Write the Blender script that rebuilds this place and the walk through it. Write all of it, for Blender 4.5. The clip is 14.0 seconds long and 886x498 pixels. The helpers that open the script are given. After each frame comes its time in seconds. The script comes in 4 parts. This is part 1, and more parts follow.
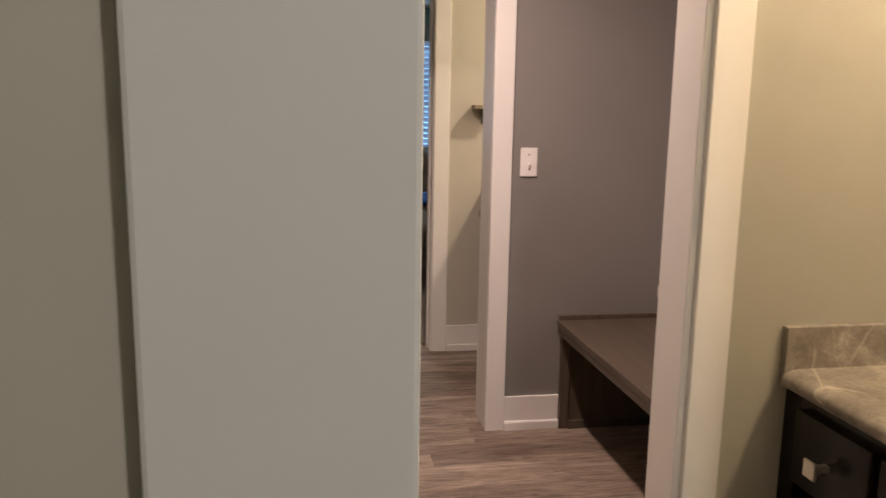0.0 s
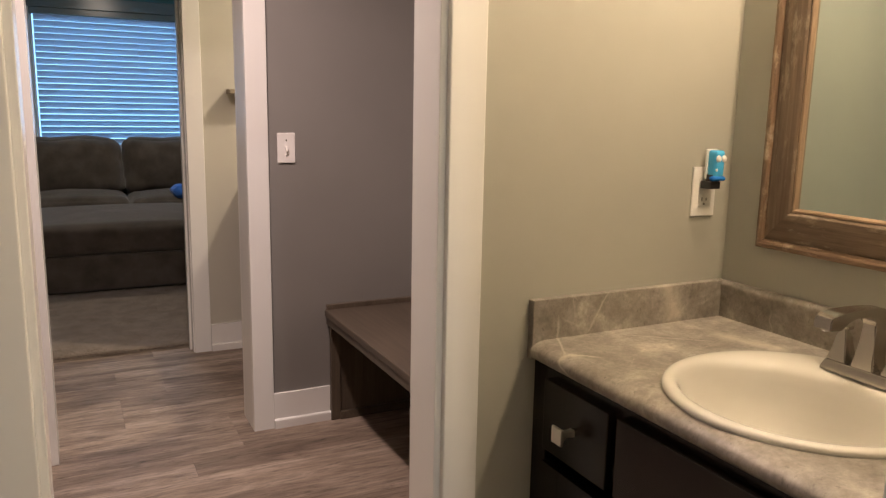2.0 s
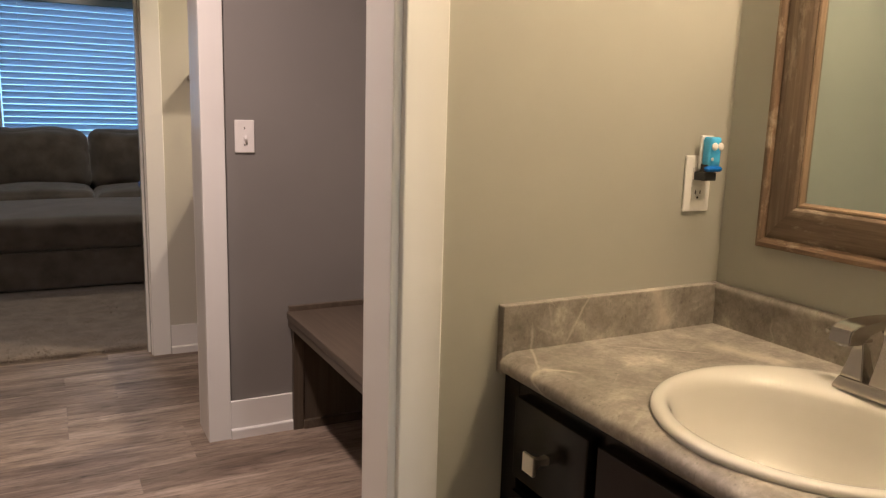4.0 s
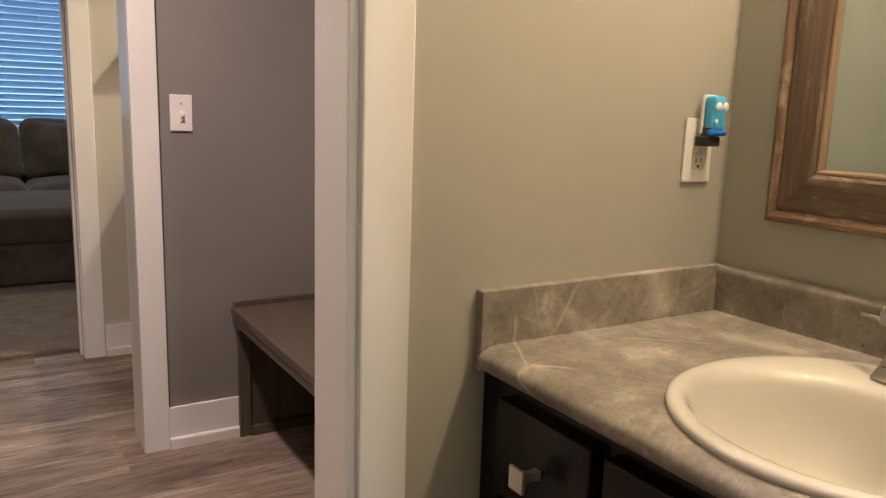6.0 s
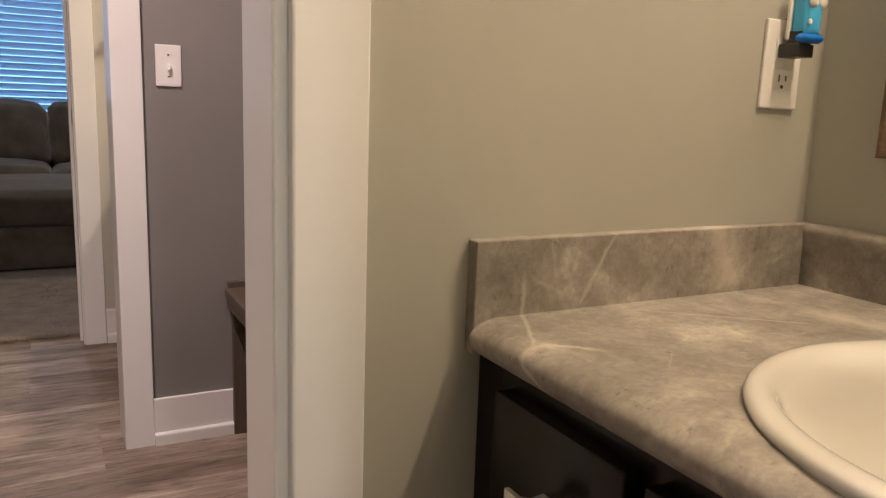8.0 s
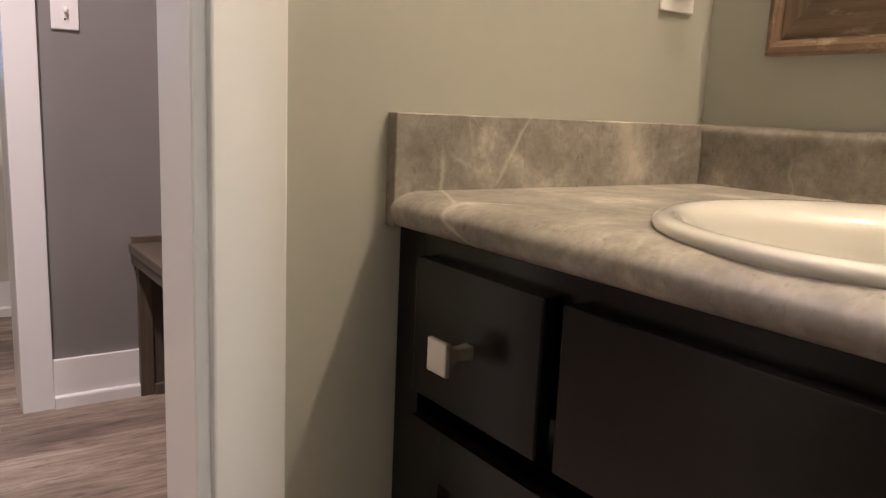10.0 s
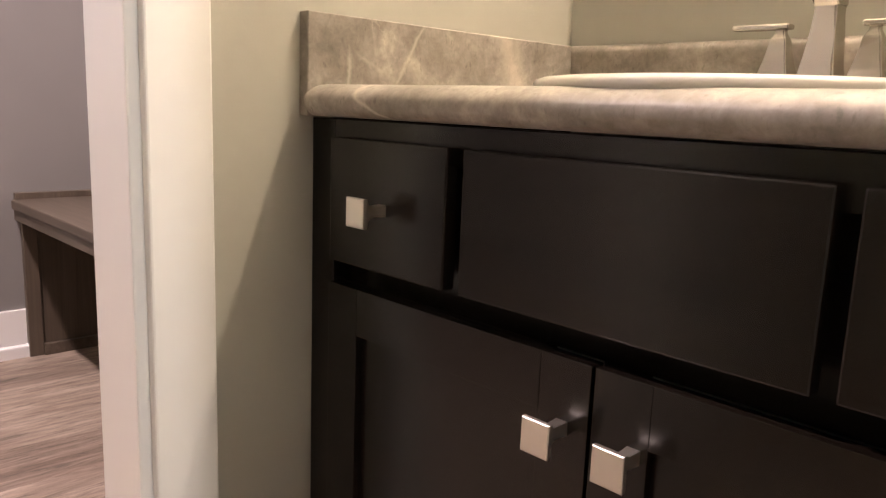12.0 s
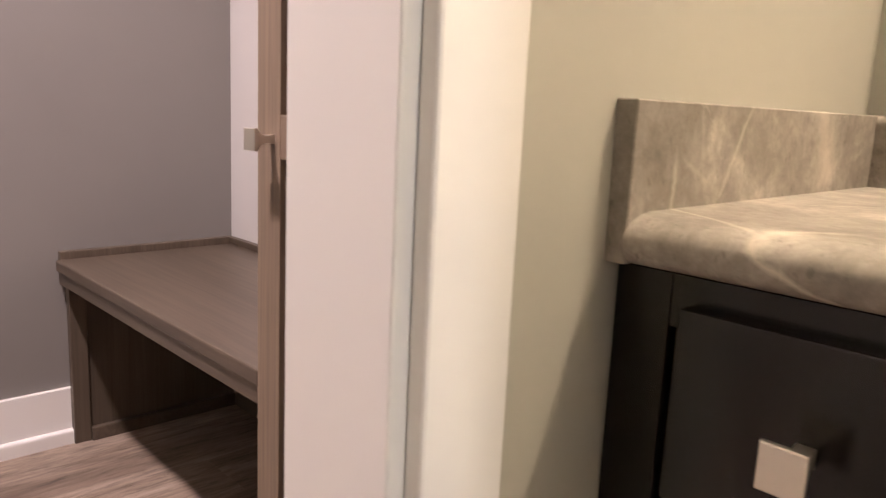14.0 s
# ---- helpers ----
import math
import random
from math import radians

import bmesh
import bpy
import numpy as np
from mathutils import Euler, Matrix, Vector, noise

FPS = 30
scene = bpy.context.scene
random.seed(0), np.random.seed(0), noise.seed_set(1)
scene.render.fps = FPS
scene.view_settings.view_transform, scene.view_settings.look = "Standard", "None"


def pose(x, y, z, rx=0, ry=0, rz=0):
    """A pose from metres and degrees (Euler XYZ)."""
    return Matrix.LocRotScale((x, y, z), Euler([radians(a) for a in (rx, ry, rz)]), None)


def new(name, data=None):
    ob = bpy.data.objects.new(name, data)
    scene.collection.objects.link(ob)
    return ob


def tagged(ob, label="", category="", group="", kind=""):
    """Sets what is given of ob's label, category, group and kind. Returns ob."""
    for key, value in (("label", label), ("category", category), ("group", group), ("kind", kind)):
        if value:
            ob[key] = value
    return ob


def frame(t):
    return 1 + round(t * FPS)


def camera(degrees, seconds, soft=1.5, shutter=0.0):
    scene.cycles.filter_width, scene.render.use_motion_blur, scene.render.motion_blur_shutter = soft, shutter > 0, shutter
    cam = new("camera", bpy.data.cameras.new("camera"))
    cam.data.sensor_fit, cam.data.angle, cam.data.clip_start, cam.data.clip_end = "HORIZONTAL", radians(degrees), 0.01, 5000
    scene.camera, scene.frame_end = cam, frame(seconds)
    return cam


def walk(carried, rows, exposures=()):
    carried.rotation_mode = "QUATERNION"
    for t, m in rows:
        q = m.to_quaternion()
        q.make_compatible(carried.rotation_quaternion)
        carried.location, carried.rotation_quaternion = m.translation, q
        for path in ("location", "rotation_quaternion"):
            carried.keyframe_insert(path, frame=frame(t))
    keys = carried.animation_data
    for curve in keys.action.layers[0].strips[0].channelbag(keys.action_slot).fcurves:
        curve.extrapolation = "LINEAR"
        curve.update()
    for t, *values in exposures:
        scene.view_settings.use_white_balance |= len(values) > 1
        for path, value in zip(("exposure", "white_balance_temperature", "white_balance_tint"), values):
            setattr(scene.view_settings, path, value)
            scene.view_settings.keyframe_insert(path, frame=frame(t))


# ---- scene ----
cam = camera(60.6, 14.0, soft=1.3, shutter=0.15)
METRES, EYE, TILT, LEAN, TURN = 2.0, 1.303, 0.0, 0.0, -9.8
ROWS = [
    (0.0, 0.0, 0.0, 0.0, 0.17, -9.79, -0.96),
    (0.5, -0.0012, 0.0133, 0.0002, -11.07, -10.08, -0.47),
    (1.0, 0.0164, 0.0255, -0.0074, -14.92, -10.27, -0.66),
    (1.5, 0.0237, 0.0313, -0.011, -16.0, -10.3, -0.87),
    (2.0, 0.0362, 0.034, -0.0102, -16.63, -10.26, -1.03),
    (2.5, 0.0588, 0.0476, -0.0175, -17.04, -10.32, -1.22),
    (5.0, 0.0871, 0.1735, -0.0493, -18.68, -10.33, -1.71),
    (5.5, 0.0875, 0.1922, -0.0652, -19.88, -10.37, -1.66),
    (6.0, 0.1138, 0.2292, -0.0671, -21.22, -10.38, -1.75),
    (6.5, 0.1612, 0.3001, -0.0678, -19.92, -10.5, -2.1),
    (7.0, 0.1941, 0.3354, -0.0677, -16.93, -10.47, -2.29),
    (7.5, 0.192, 0.3581, -0.1119, -16.24, -10.45, -2.25),
    (8.0, 0.2071, 0.3621, -0.1333, -17.7, -10.36, -2.0),
    (10.5, 0.1882, 0.33, -0.2271, -27.45, -10.22, -2.41),
    (11.0, 0.1736, 0.2983, -0.246, -30.92, -10.22, -2.1),
    (11.5, 0.1527, 0.2781, -0.2452, -33.0, -10.37, -2.17),
    (12.0, 0.1521, 0.2903, -0.2584, -33.67, -10.54, -2.24),
    (12.5, 0.1677, 0.3339, -0.2617, -33.86, -10.72, -2.32),
    (13.0, 0.176, 0.3906, -0.2502, -33.95, -10.9, -2.32),
    (13.5, 0.1672, 0.4638, -0.236, -33.86, -10.82, -2.49),
    (14.0, 0.1287, 0.5395, -0.2087, -33.52, -10.69, -2.63),
]
walk(cam, [(t, pose(0, 0, EYE, TILT, LEAN, TURN) @ pose(METRES * x, METRES * y, METRES * z, 90 + pitch, roll, yaw)) for t, x, y, z, yaw, pitch, roll in ROWS],
     exposures=[(0.0, 0.0, 7100, 17), (0.5, 0.0, 6950, 15), (1.5, 0.0, 6750, 14), (6.0, 0.0, 6700, 13), (7.0, 0.0, 6600, 14), (8.0, 0.10, 6450, 15), (10.5, 0.60, 5900, 14), (11.0, 1.05, 6080, 16), (12.5, 1.17, 6080, 16), (13.5, 1.12, 6080, 16), (14.0, 1.03, 6120, 17)])

# ---- world and lamps ----
world = bpy.data.worlds.new("world")
scene.world = world
world.use_nodes = True
wn = world.node_tree.nodes
sky = wn.new("ShaderNodeTexSky")
sky.sky_type, sky.sun_disc = "NISHITA", False
sky.sun_elevation, sky.sun_rotation = radians(20), radians(200)
world.node_tree.links.new(sky.outputs[0], wn["Background"].inputs[0])
wn["Background"].inputs[1].default_value = 0.06


def lamp(name, kind, m, power, color, size):
    data = bpy.data.lights.new(name, kind)
    data.energy, data.color = power, color
    if kind == "AREA":
        data.shape, data.size = "DISK", size
    else:
        data.shadow_soft_size = size
    ob = new(name, data)
    ob.matrix_world = m
    return ob


VANITY = (1.0, 0.785, 0.545)
HALL = (1.0, 0.795, 0.735)
for y in (0.70, 0.86, 1.02):
    lamp("vanity_bulb", "POINT", pose(1.411, y, 2.11), 14.5, VANITY, 0.020)
hall_lamp = lamp("hall_ceiling_lamp", "AREA", pose(0.36, 2.12, 2.42), 30, HALL, 0.14)
hall_lamp.data.spread = radians(150)
lamp("entry_ceiling_lamp", "AREA", pose(1.72, 3.38, 2.42), 30, (1.0, 0.85, 0.66), 0.14)
lamp("toilet_room_lamp", "AREA", pose(0.565, -0.75, 2.42), 19.0, (1.0, 0.98, 0.94), 0.09)
lamp("sitting_room_ceiling_lamp", "AREA", pose(0.55, 6.45, 2.42), 14, (1.0, 0.86, 0.72), 0.3)
# daylight behind the blind, and what comes through it into the room
for name, y, power, wide, high in (("sky_daylight", 8.50, 8.5, 2.0, 1.5), ("window_daylight", 8.06, 4, 1.6, 1.0)):
    win_lamp = lamp(name, "AREA", pose(0.8, y, 1.55, -90), power, (0.40, 0.70, 1.0), 1.0)
    win_lamp.data.shape, win_lamp.data.size, win_lamp.data.size_y = "RECTANGLE", wide, high

# ---- materials ----
def nodes_of(name):
    m = bpy.data.materials.new(name)
    m.use_nodes = True
    nt = m.node_tree
    return m, nt, nt.nodes["Principled BSDF"]


def tex(nt, kind, scale=(1, 1, 1), seed=True, **values):
    """A texture on object coordinates, in metres, stretched by scale and shifted by the object's random number."""
    co = nt.nodes.new("ShaderNodeTexCoord")
    mp = nt.nodes.new("ShaderNodeMapping")
    mp.inputs["Scale"].default_value = scale
    nt.links.new(co.outputs["Object"], mp.inputs["Vector"])
    if seed:
        info = nt.nodes.new("ShaderNodeObjectInfo")
        mul = nt.nodes.new("ShaderNodeMath")
        mul.operation = "MULTIPLY"
        mul.inputs[1].default_value = 37.0
        nt.links.new(info.outputs["Random"], mul.inputs[0])
        nt.links.new(mul.outputs[0], mp.inputs["Location"])
    t = nt.nodes.new(kind)
    nt.links.new(mp.outputs[0], t.inputs["Vector"])
    for k, v in values.items():
        t.inputs[k].default_value = v
    return t


def ramp(nt, source, stops):
    r = nt.nodes.new("ShaderNodeValToRGB")
    while len(r.color_ramp.elements) < len(stops):
        r.color_ramp.elements.new(0.5)
    for e, (p, c) in zip(r.color_ramp.elements, stops):
        e.position, e.color = p, (*c, 1) if len(c) == 3 else c
    nt.links.new(source, r.inputs[0])
    return r


def mix(nt, fac, a, b, kind="MIX"):
    m = nt.nodes.new("ShaderNodeMix")
    m.data_type, m.blend_type = "RGBA", kind
    for sock, v in ((m.inputs["Factor"], fac), (m.inputs["A"], a), (m.inputs["B"], b)):
        if isinstance(v, (int, float)):
            sock.default_value = v
        elif isinstance(v, tuple):
            sock.default_value = (*v, 1)
        else:
            nt.links.new(v, sock)
    return m.outputs["Result"]


def bump(nt, bsdf, height, strength, distance=0.001):
    b = nt.nodes.new("ShaderNodeBump")
    b.inputs["Strength"].default_value, b.inputs["Distance"].default_value = strength, distance
    nt.links.new(height, b.inputs["Height"])
    nt.links.new(b.outputs[0], bsdf.inputs["Normal"])
    return b


def shade(c, k):
    return tuple(min(1, v * k) for v in c)


def paint(name, color, rough=0.6, var=0.06, grain=260, strength=0.12, blotch=1.7, spec=0.5, coat=0.0):
    """Painted surface: slow unevenness of tone, fine roller stipple."""
    m, nt, b = nodes_of(name)
    slow = tex(nt, "ShaderNodeTexNoise", (blotch,) * 3, Scale=1.0, Detail=4.0)
    c = ramp(nt, slow.outputs[0], [(0.3, shade(color, 1 - var)), (0.7, shade(color, 1 + var))])
    nt.links.new(c.outputs[0], b.inputs["Base Color"])
    fine = tex(nt, "ShaderNodeTexNoise", (grain,) * 3, Scale=1.0, Detail=3.0)
    bump(nt, b, fine.outputs[0], strength, 0.0006)
    rr = ramp(nt, slow.outputs[0], [(0.2, (rough - 0.015,) * 3), (0.8, (rough + 0.015,) * 3)])
    nt.links.new(rr.outputs[0], b.inputs["Roughness"])
    b.inputs["Specular IOR Level"].default_value = spec
    b.inputs["Coat Weight"].default_value = coat
    return m


def wood(name, dark, light, rough=0.45, along=(1.2, 22, 22), fine=(4, 160, 160), strength=0.3, wear=None, spec=0.5):
    """Wood whose grain runs along the object's x unless along says otherwise."""
    m, nt, b = nodes_of(name)
    g = tex(nt, "ShaderNodeTexNoise", along, Scale=1.0, Detail=6.0, Roughness=0.65, Distortion=0.6)
    f = tex(nt, "ShaderNodeTexNoise", fine, Scale=1.0, Detail=3.0)
    c1 = ramp(nt, g.outputs[0], [(0.28, dark), (0.72, light)])
    c2 = ramp(nt, f.outputs[0], [(0.3, (0.72,) * 3), (0.6, (1.06,) * 3)])
    col = mix(nt, 0.75, c1.outputs[0], c2.outputs[0], "MULTIPLY")
    if wear:
        w = tex(nt, "ShaderNodeTexNoise", (along[0] * 3, along[1] * 0.5, along[2] * 0.5), Scale=1.0, Detail=5.0, Roughness=0.7)
        wr = ramp(nt, w.outputs[0], [(0.52, (0, 0, 0)), (0.66, (1, 1, 1))])
        col = mix(nt, wr.outputs[0], col, wear)
    info = nt.nodes.new("ShaderNodeObjectInfo")
    tone = ramp(nt, info.outputs["Random"], [(0.0, (0.90,) * 3), (1.0, (1.08,) * 3)])
    col = mix(nt, 1.0, col, tone.outputs[0], "MULTIPLY")
    nt.links.new(col, b.inputs["Base Color"])
    b.inputs["Roughness"].default_value = rough
    b.inputs["Specular IOR Level"].default_value = spec
    bump(nt, b, g.outputs[0], strength, 0.001)
    return m


def metal(name, color, rough=0.3, brushed=(300, 300, 8)):
    m, nt, b = nodes_of(name)
    g = tex(nt, "ShaderNodeTexNoise", brushed, Scale=1.0, Detail=2.0)
    r = ramp(nt, g.outputs[0], [(0.3, (rough - 0.02,) * 3), (0.7, (rough + 0.02,) * 3)])
    nt.links.new(r.outputs[0], b.inputs["Roughness"])
    b.inputs["Base Color"].default_value, b.inputs["Metallic"].default_value = (*color, 1), 1.0
    return m


def plastic(name, color, rough=0.35):
    return paint(name, color, rough, 0.03, 90, 0.05, 9.0)


VEINS = [((1.110, 1.341, 0.857), (0.86, 0, -0.50), 0.055, 0.0020, 0.42), ((1.050, 1.341, 0.836), (0.42, 0, 0.90), 0.045, 0.0016, 0.18), ((1.050, 1.341, 0.857), (0.97, 0, 0.2), 0.04, 0.0014, 0.15),
         ((0.945, 1.225, 0.792), (0.45, 0.48, -0.85), 0.075, 0.0026, 0.6), ((0.985, 1.30, 0.812), (0.88, -0.45, 0), 0.07, 0.0022, 0.45), ((1.23, 1.245, 0.812), (0.62, 0.78, 0), 0.10, 0.0020, 0.4),
         ((1.32, 1.341, 0.862), (0.9, 0, 0.4), 0.055, 0.04, 0.5), ((1.37, 1.16, 0.812), (0.9, 0.3, 0), 0.09, 0.035, 0.5)]


def laminate():
    """Grey-brown stone-look laminate: soft clouds, pale patches, dark flecks, thin straight pale veins."""
    m, nt, b = nodes_of("stone_laminate")
    cloud = tex(nt, "ShaderNodeTexNoise", (8, 8, 8), False, Scale=1.0, Detail=7.0, Roughness=0.6, Distortion=0.5)
    c = ramp(nt, cloud.outputs[0], [(0.28, (0.190, 0.167, 0.142)), (0.46, (0.262, 0.235, 0.204)), (0.58, (0.335, 0.302, 0.264)), (0.68, (0.47, 0.432, 0.380))])
    streak = tex(nt, "ShaderNodeTexNoise", (34, 34, 30), False, Scale=1.0, Detail=8.0, Roughness=0.72, Distortion=0.3)
    s = ramp(nt, streak.outputs[0], [(0.32, (0.76,) * 3), (0.50, (1.0,) * 3), (0.66, (1.22,) * 3)])
    col = mix(nt, 0.85, c.outputs[0], s.outputs[0], "MULTIPLY")
    mottle = tex(nt, "ShaderNodeTexNoise", (85, 85, 85), False, Scale=1.0, Detail=5.0, Roughness=0.65, Distortion=0.6)
    mo = ramp(nt, mottle.outputs[0], [(0.34, (0.84,) * 3), (0.50, (1.0,) * 3), (0.64, (1.15,) * 3)])
    col = mix(nt, 0.8, col, mo.outputs[0], "MULTIPLY")
    fleck = tex(nt, "ShaderNodeTexNoise", (150, 150, 70), False, Scale=1.0, Detail=3.0)
    fl = ramp(nt, fleck.outputs[0], [(0.26, (0.62,) * 3), (0.38, (1.0,) * 3)])
    col = mix(nt, 0.8, col, fl.outputs[0], "MULTIPLY")
    warp = tex(nt, "ShaderNodeTexNoise", (6, 6, 6), False, Scale=1.0, Detail=6.0, Roughness=0.7)
    add = nt.nodes.new("ShaderNodeMix")
    add.data_type = "VECTOR"
    add.inputs["Factor"].default_value = 0.07
    co = nt.nodes.new("ShaderNodeTexCoord")
    nt.links.new(co.outputs["Object"], add.inputs["A"])
    nt.links.new(warp.outputs["Color"], add.inputs["B"])
    for scale, width, power, shift in ((5.2, 0.008, 0.45, 1.9), (8.5, 0.005, 0.35, 3.7)):
        mp = nt.nodes.new("ShaderNodeMapping")
        mp.inputs["Location"].default_value = (shift, shift * 2, shift * 3)
        nt.links.new(add.outputs["Result"], mp.inputs["Vector"])
        v = nt.nodes.new("ShaderNodeTexVoronoi")
        v.feature = "DISTANCE_TO_EDGE"
        v.inputs["Scale"].default_value = scale
        nt.links.new(mp.outputs[0], v.inputs["Vector"])
        line = ramp(nt, v.outputs["Distance"], [(0.0, (power,) * 3), (width, (power * 0.6,) * 3), (width * 2.6, (0, 0, 0))])
        gate = tex(nt, "ShaderNodeTexNoise", (scale * 1.1,) * 3, False, Scale=1.0, Detail=3.0)
        g = ramp(nt, gate.outputs[0], [(0.54, (0, 0, 0)), (0.66, (1, 1, 1))])
        both = mix(nt, 1.0, line.outputs[0], g.outputs[0], "MULTIPLY")
        col = mix(nt, both, col, (0.60, 0.55, 0.47))
    # single pale veins and patches: a point, the direction that the vein is thin in, half length, half width, strength
    wob = tex(nt, "ShaderNodeTexNoise", (45, 45, 45), False, Scale=1.0, Detail=4.0, Roughness=0.7)
    for (px, py, pz), (nx, ny, nz), half, thin, power in VEINS:
        dist = nt.nodes.new("ShaderNodeVectorMath")
        dist.operation = "DISTANCE"
        dist.inputs[1].default_value = (px, py, pz)
        nt.links.new(co.outputs["Object"], dist.inputs[0])
        dot = nt.nodes.new("ShaderNodeVectorMath")
        dot.operation = "DOT_PRODUCT"
        nv = Vector((nx, ny, nz)).normalized()
        dot.inputs[1].default_value = nv
        nt.links.new(co.outputs["Object"], dot.inputs[0])
        wv = nt.nodes.new("ShaderNodeMath")
        wv.operation = "MULTIPLY_ADD"
        wv.inputs[1].default_value = 0.010 if thin < 0.01 else 0.05
        nt.links.new(wob.outputs[0], wv.inputs[0])
        nt.links.new(dot.outputs["Value"], wv.inputs[2])
        sub = nt.nodes.new("ShaderNodeMath")
        sub.operation = "SUBTRACT"
        sub.inputs[1].default_value = nv.dot((px, py, pz)) + (0.005 if thin < 0.01 else 0.025)
        nt.links.new(wv.outputs[0], sub.inputs[0])
        ab = nt.nodes.new("ShaderNodeMath")
        ab.operation = "ABSOLUTE"
        nt.links.new(sub.outputs[0], ab.inputs[0])
        line = ramp(nt, ab.outputs[0], [(0.0, (power,) * 3), (thin, (0, 0, 0))])
        reach = ramp(nt, dist.outputs["Value"], [(half * 0.75, (1, 1, 1)), (half, (0, 0, 0))])
        col = mix(nt, mix(nt, 1.0, line.outputs[0], reach.outputs[0], "MULTIPLY"), col, (0.66, 0.60, 0.51))
    nt.links.new(col, b.inputs["Base Color"])
    b.inputs["Roughness"].default_value = 0.47
    b.inputs["Specular IOR Level"].default_value = 0.36
    bump(nt, b, fleck.outputs[0], 0.12, 0.0004)
    return m


def plank_material():
    """Washed grey-brown oak print: broad tone, streaks, fine dark pores, pale wash."""
    m, nt, b = nodes_of("vinyl_plank")
    broad = tex(nt, "ShaderNodeTexNoise", (1.8, 9, 9), Scale=1.0, Detail=4.0, Roughness=0.6, Distortion=0.4)
    c = ramp(nt, broad.outputs[0], [(0.32, (0.145, 0.106, 0.080)), (0.50, (0.245, 0.190, 0.147)), (0.68, (0.360, 0.290, 0.232))])
    streak = tex(nt, "ShaderNodeTexNoise", (8, 72, 72), Scale=1.0, Detail=8.0, Roughness=0.75, Distortion=0.7)
    s = ramp(nt, streak.outputs[0], [(0.34, (0.32,) * 3), (0.46, (0.88,) * 3), (0.66, (1.48,) * 3)])
    col = mix(nt, 0.85, c.outputs[0], s.outputs[0], "MULTIPLY")
    pore = tex(nt, "ShaderNodeTexNoise", (22, 280, 280), Scale=1.0, Detail=3.0, Roughness=0.6)
    p = ramp(nt, pore.outputs[0], [(0.30, (0.42, 0.38, 0.35)), (0.42, (1, 1, 1))])
    gate = tex(nt, "ShaderNodeTexNoise", (4, 14, 14), Scale=1.0, Detail=2.0)
    g = ramp(nt, gate.outputs[0], [(0.42, (0.15,) * 3), (0.62, (1, 1, 1))])
    col = mix(nt, g.outputs[0], col, mix(nt, 1.0, col, p.outputs[0], "MULTIPLY"))
    info = nt.nodes.new("ShaderNodeObjectInfo")
    tone = ramp(nt, info.outputs["Random"], [(0.0, (0.88, 0.87, 0.86)), (1.0, (1.10,) * 3)])
    col = mix(nt, 1.0, col, tone.outputs[0], "MULTIPLY")
    nt.links.new(col, b.inputs["Base Color"])
    rr = ramp(nt, streak.outputs[0], [(0.3, (0.58,) * 3), (0.7, (0.46,) * 3)])
    nt.links.new(rr.outputs[0], b.inputs["Roughness"])
    b.inputs["Specular IOR Level"].default_value = 0.4
    bump(nt, b, streak.outputs[0], 0.25, 0.0008)
    return m


def fabric(name, dark, light, scale=420, strength=0.6, nap=5.0):
    m, nt, b = nodes_of(name)
    n = tex(nt, "ShaderNodeTexNoise", (nap,) * 3, Scale=1.0, Detail=5.0, Roughness=0.6)
    f = tex(nt, "ShaderNodeTexNoise", (scale,) * 3, Scale=1.0, Detail=3.0)
    c = ramp(nt, n.outputs[0], [(0.3, dark), (0.7, light)])
    s = ramp(nt, f.outputs[0], [(0.3, (0.75,) * 3), (0.7, (1.15,) * 3)])
    nt.links.new(mix(nt, 0.8, c.outputs[0], s.outputs[0], "MULTIPLY"), b.inputs["Base Color"])
    b.inputs["Roughness"].default_value = 0.95
    b.inputs["Specular IOR Level"].default_value = 0.15
    b.inputs["Sheen Weight"].default_value = 0.35
    b.inputs["Sheen Roughness"].default_value = 0.5
    bump(nt, b, f.outputs[0], strength, 0.002)
    return m


def slat_material():
    m, nt, b = nodes_of("blind_slat_vinyl")
    b.inputs["Base Color"].default_value = (0.82, 0.84, 0.86, 1)
    b.inputs["Roughness"].default_value = 0.45
    tr = nt.nodes.new("ShaderNodeBsdfTranslucent")
    tr.inputs[0].default_value = (0.70, 0.82, 0.95, 1)
    mx = nt.nodes.new("ShaderNodeMixShader")
    mx.inputs[0].default_value = 0.42
    nt.links.new(b.outputs[0], mx.inputs[1])
    nt.links.new(tr.outputs[0], mx.inputs[2])
    nt.links.new(mx.outputs[0], nt.nodes["Material Output"].inputs[0])
    return m


def glow(name, color, strength):
    m, nt, b = nodes_of(name)
    b.inputs["Base Color"].default_value = (0, 0, 0, 1)
    b.inputs["Emission Color"].default_value = (*color, 1)
    b.inputs["Emission Strength"].default_value = strength
    return m


SAGE = paint("sage_wall_paint", (0.41, 0.402, 0.348), 0.62)
TAUPE = paint("grey_wall_paint", (0.215, 0.203, 0.190), 0.6)
CREAM = paint("pale_hall_wall_paint", (0.47, 0.452, 0.385), 0.62)
TEAL = paint("teal_wall_paint", (0.10, 0.30, 0.34), 0.6)
GREYTRIM = paint("pale_grey_door_paint", (0.57, 0.585, 0.575), 0.17, 0.02, 120, 0.0)
TRIM = paint("white_trim_paint", (0.76, 0.75, 0.72), 0.25, 0.02, 120, 0.0)
VALANCE = paint("grey_green_gloss", (0.20, 0.27, 0.29), 0.22, 0.03, 90, 0.0)
CEIL = paint("ceiling_paint", (0.72, 0.71, 0.68), 0.8, 0.04, 90, 0.8)
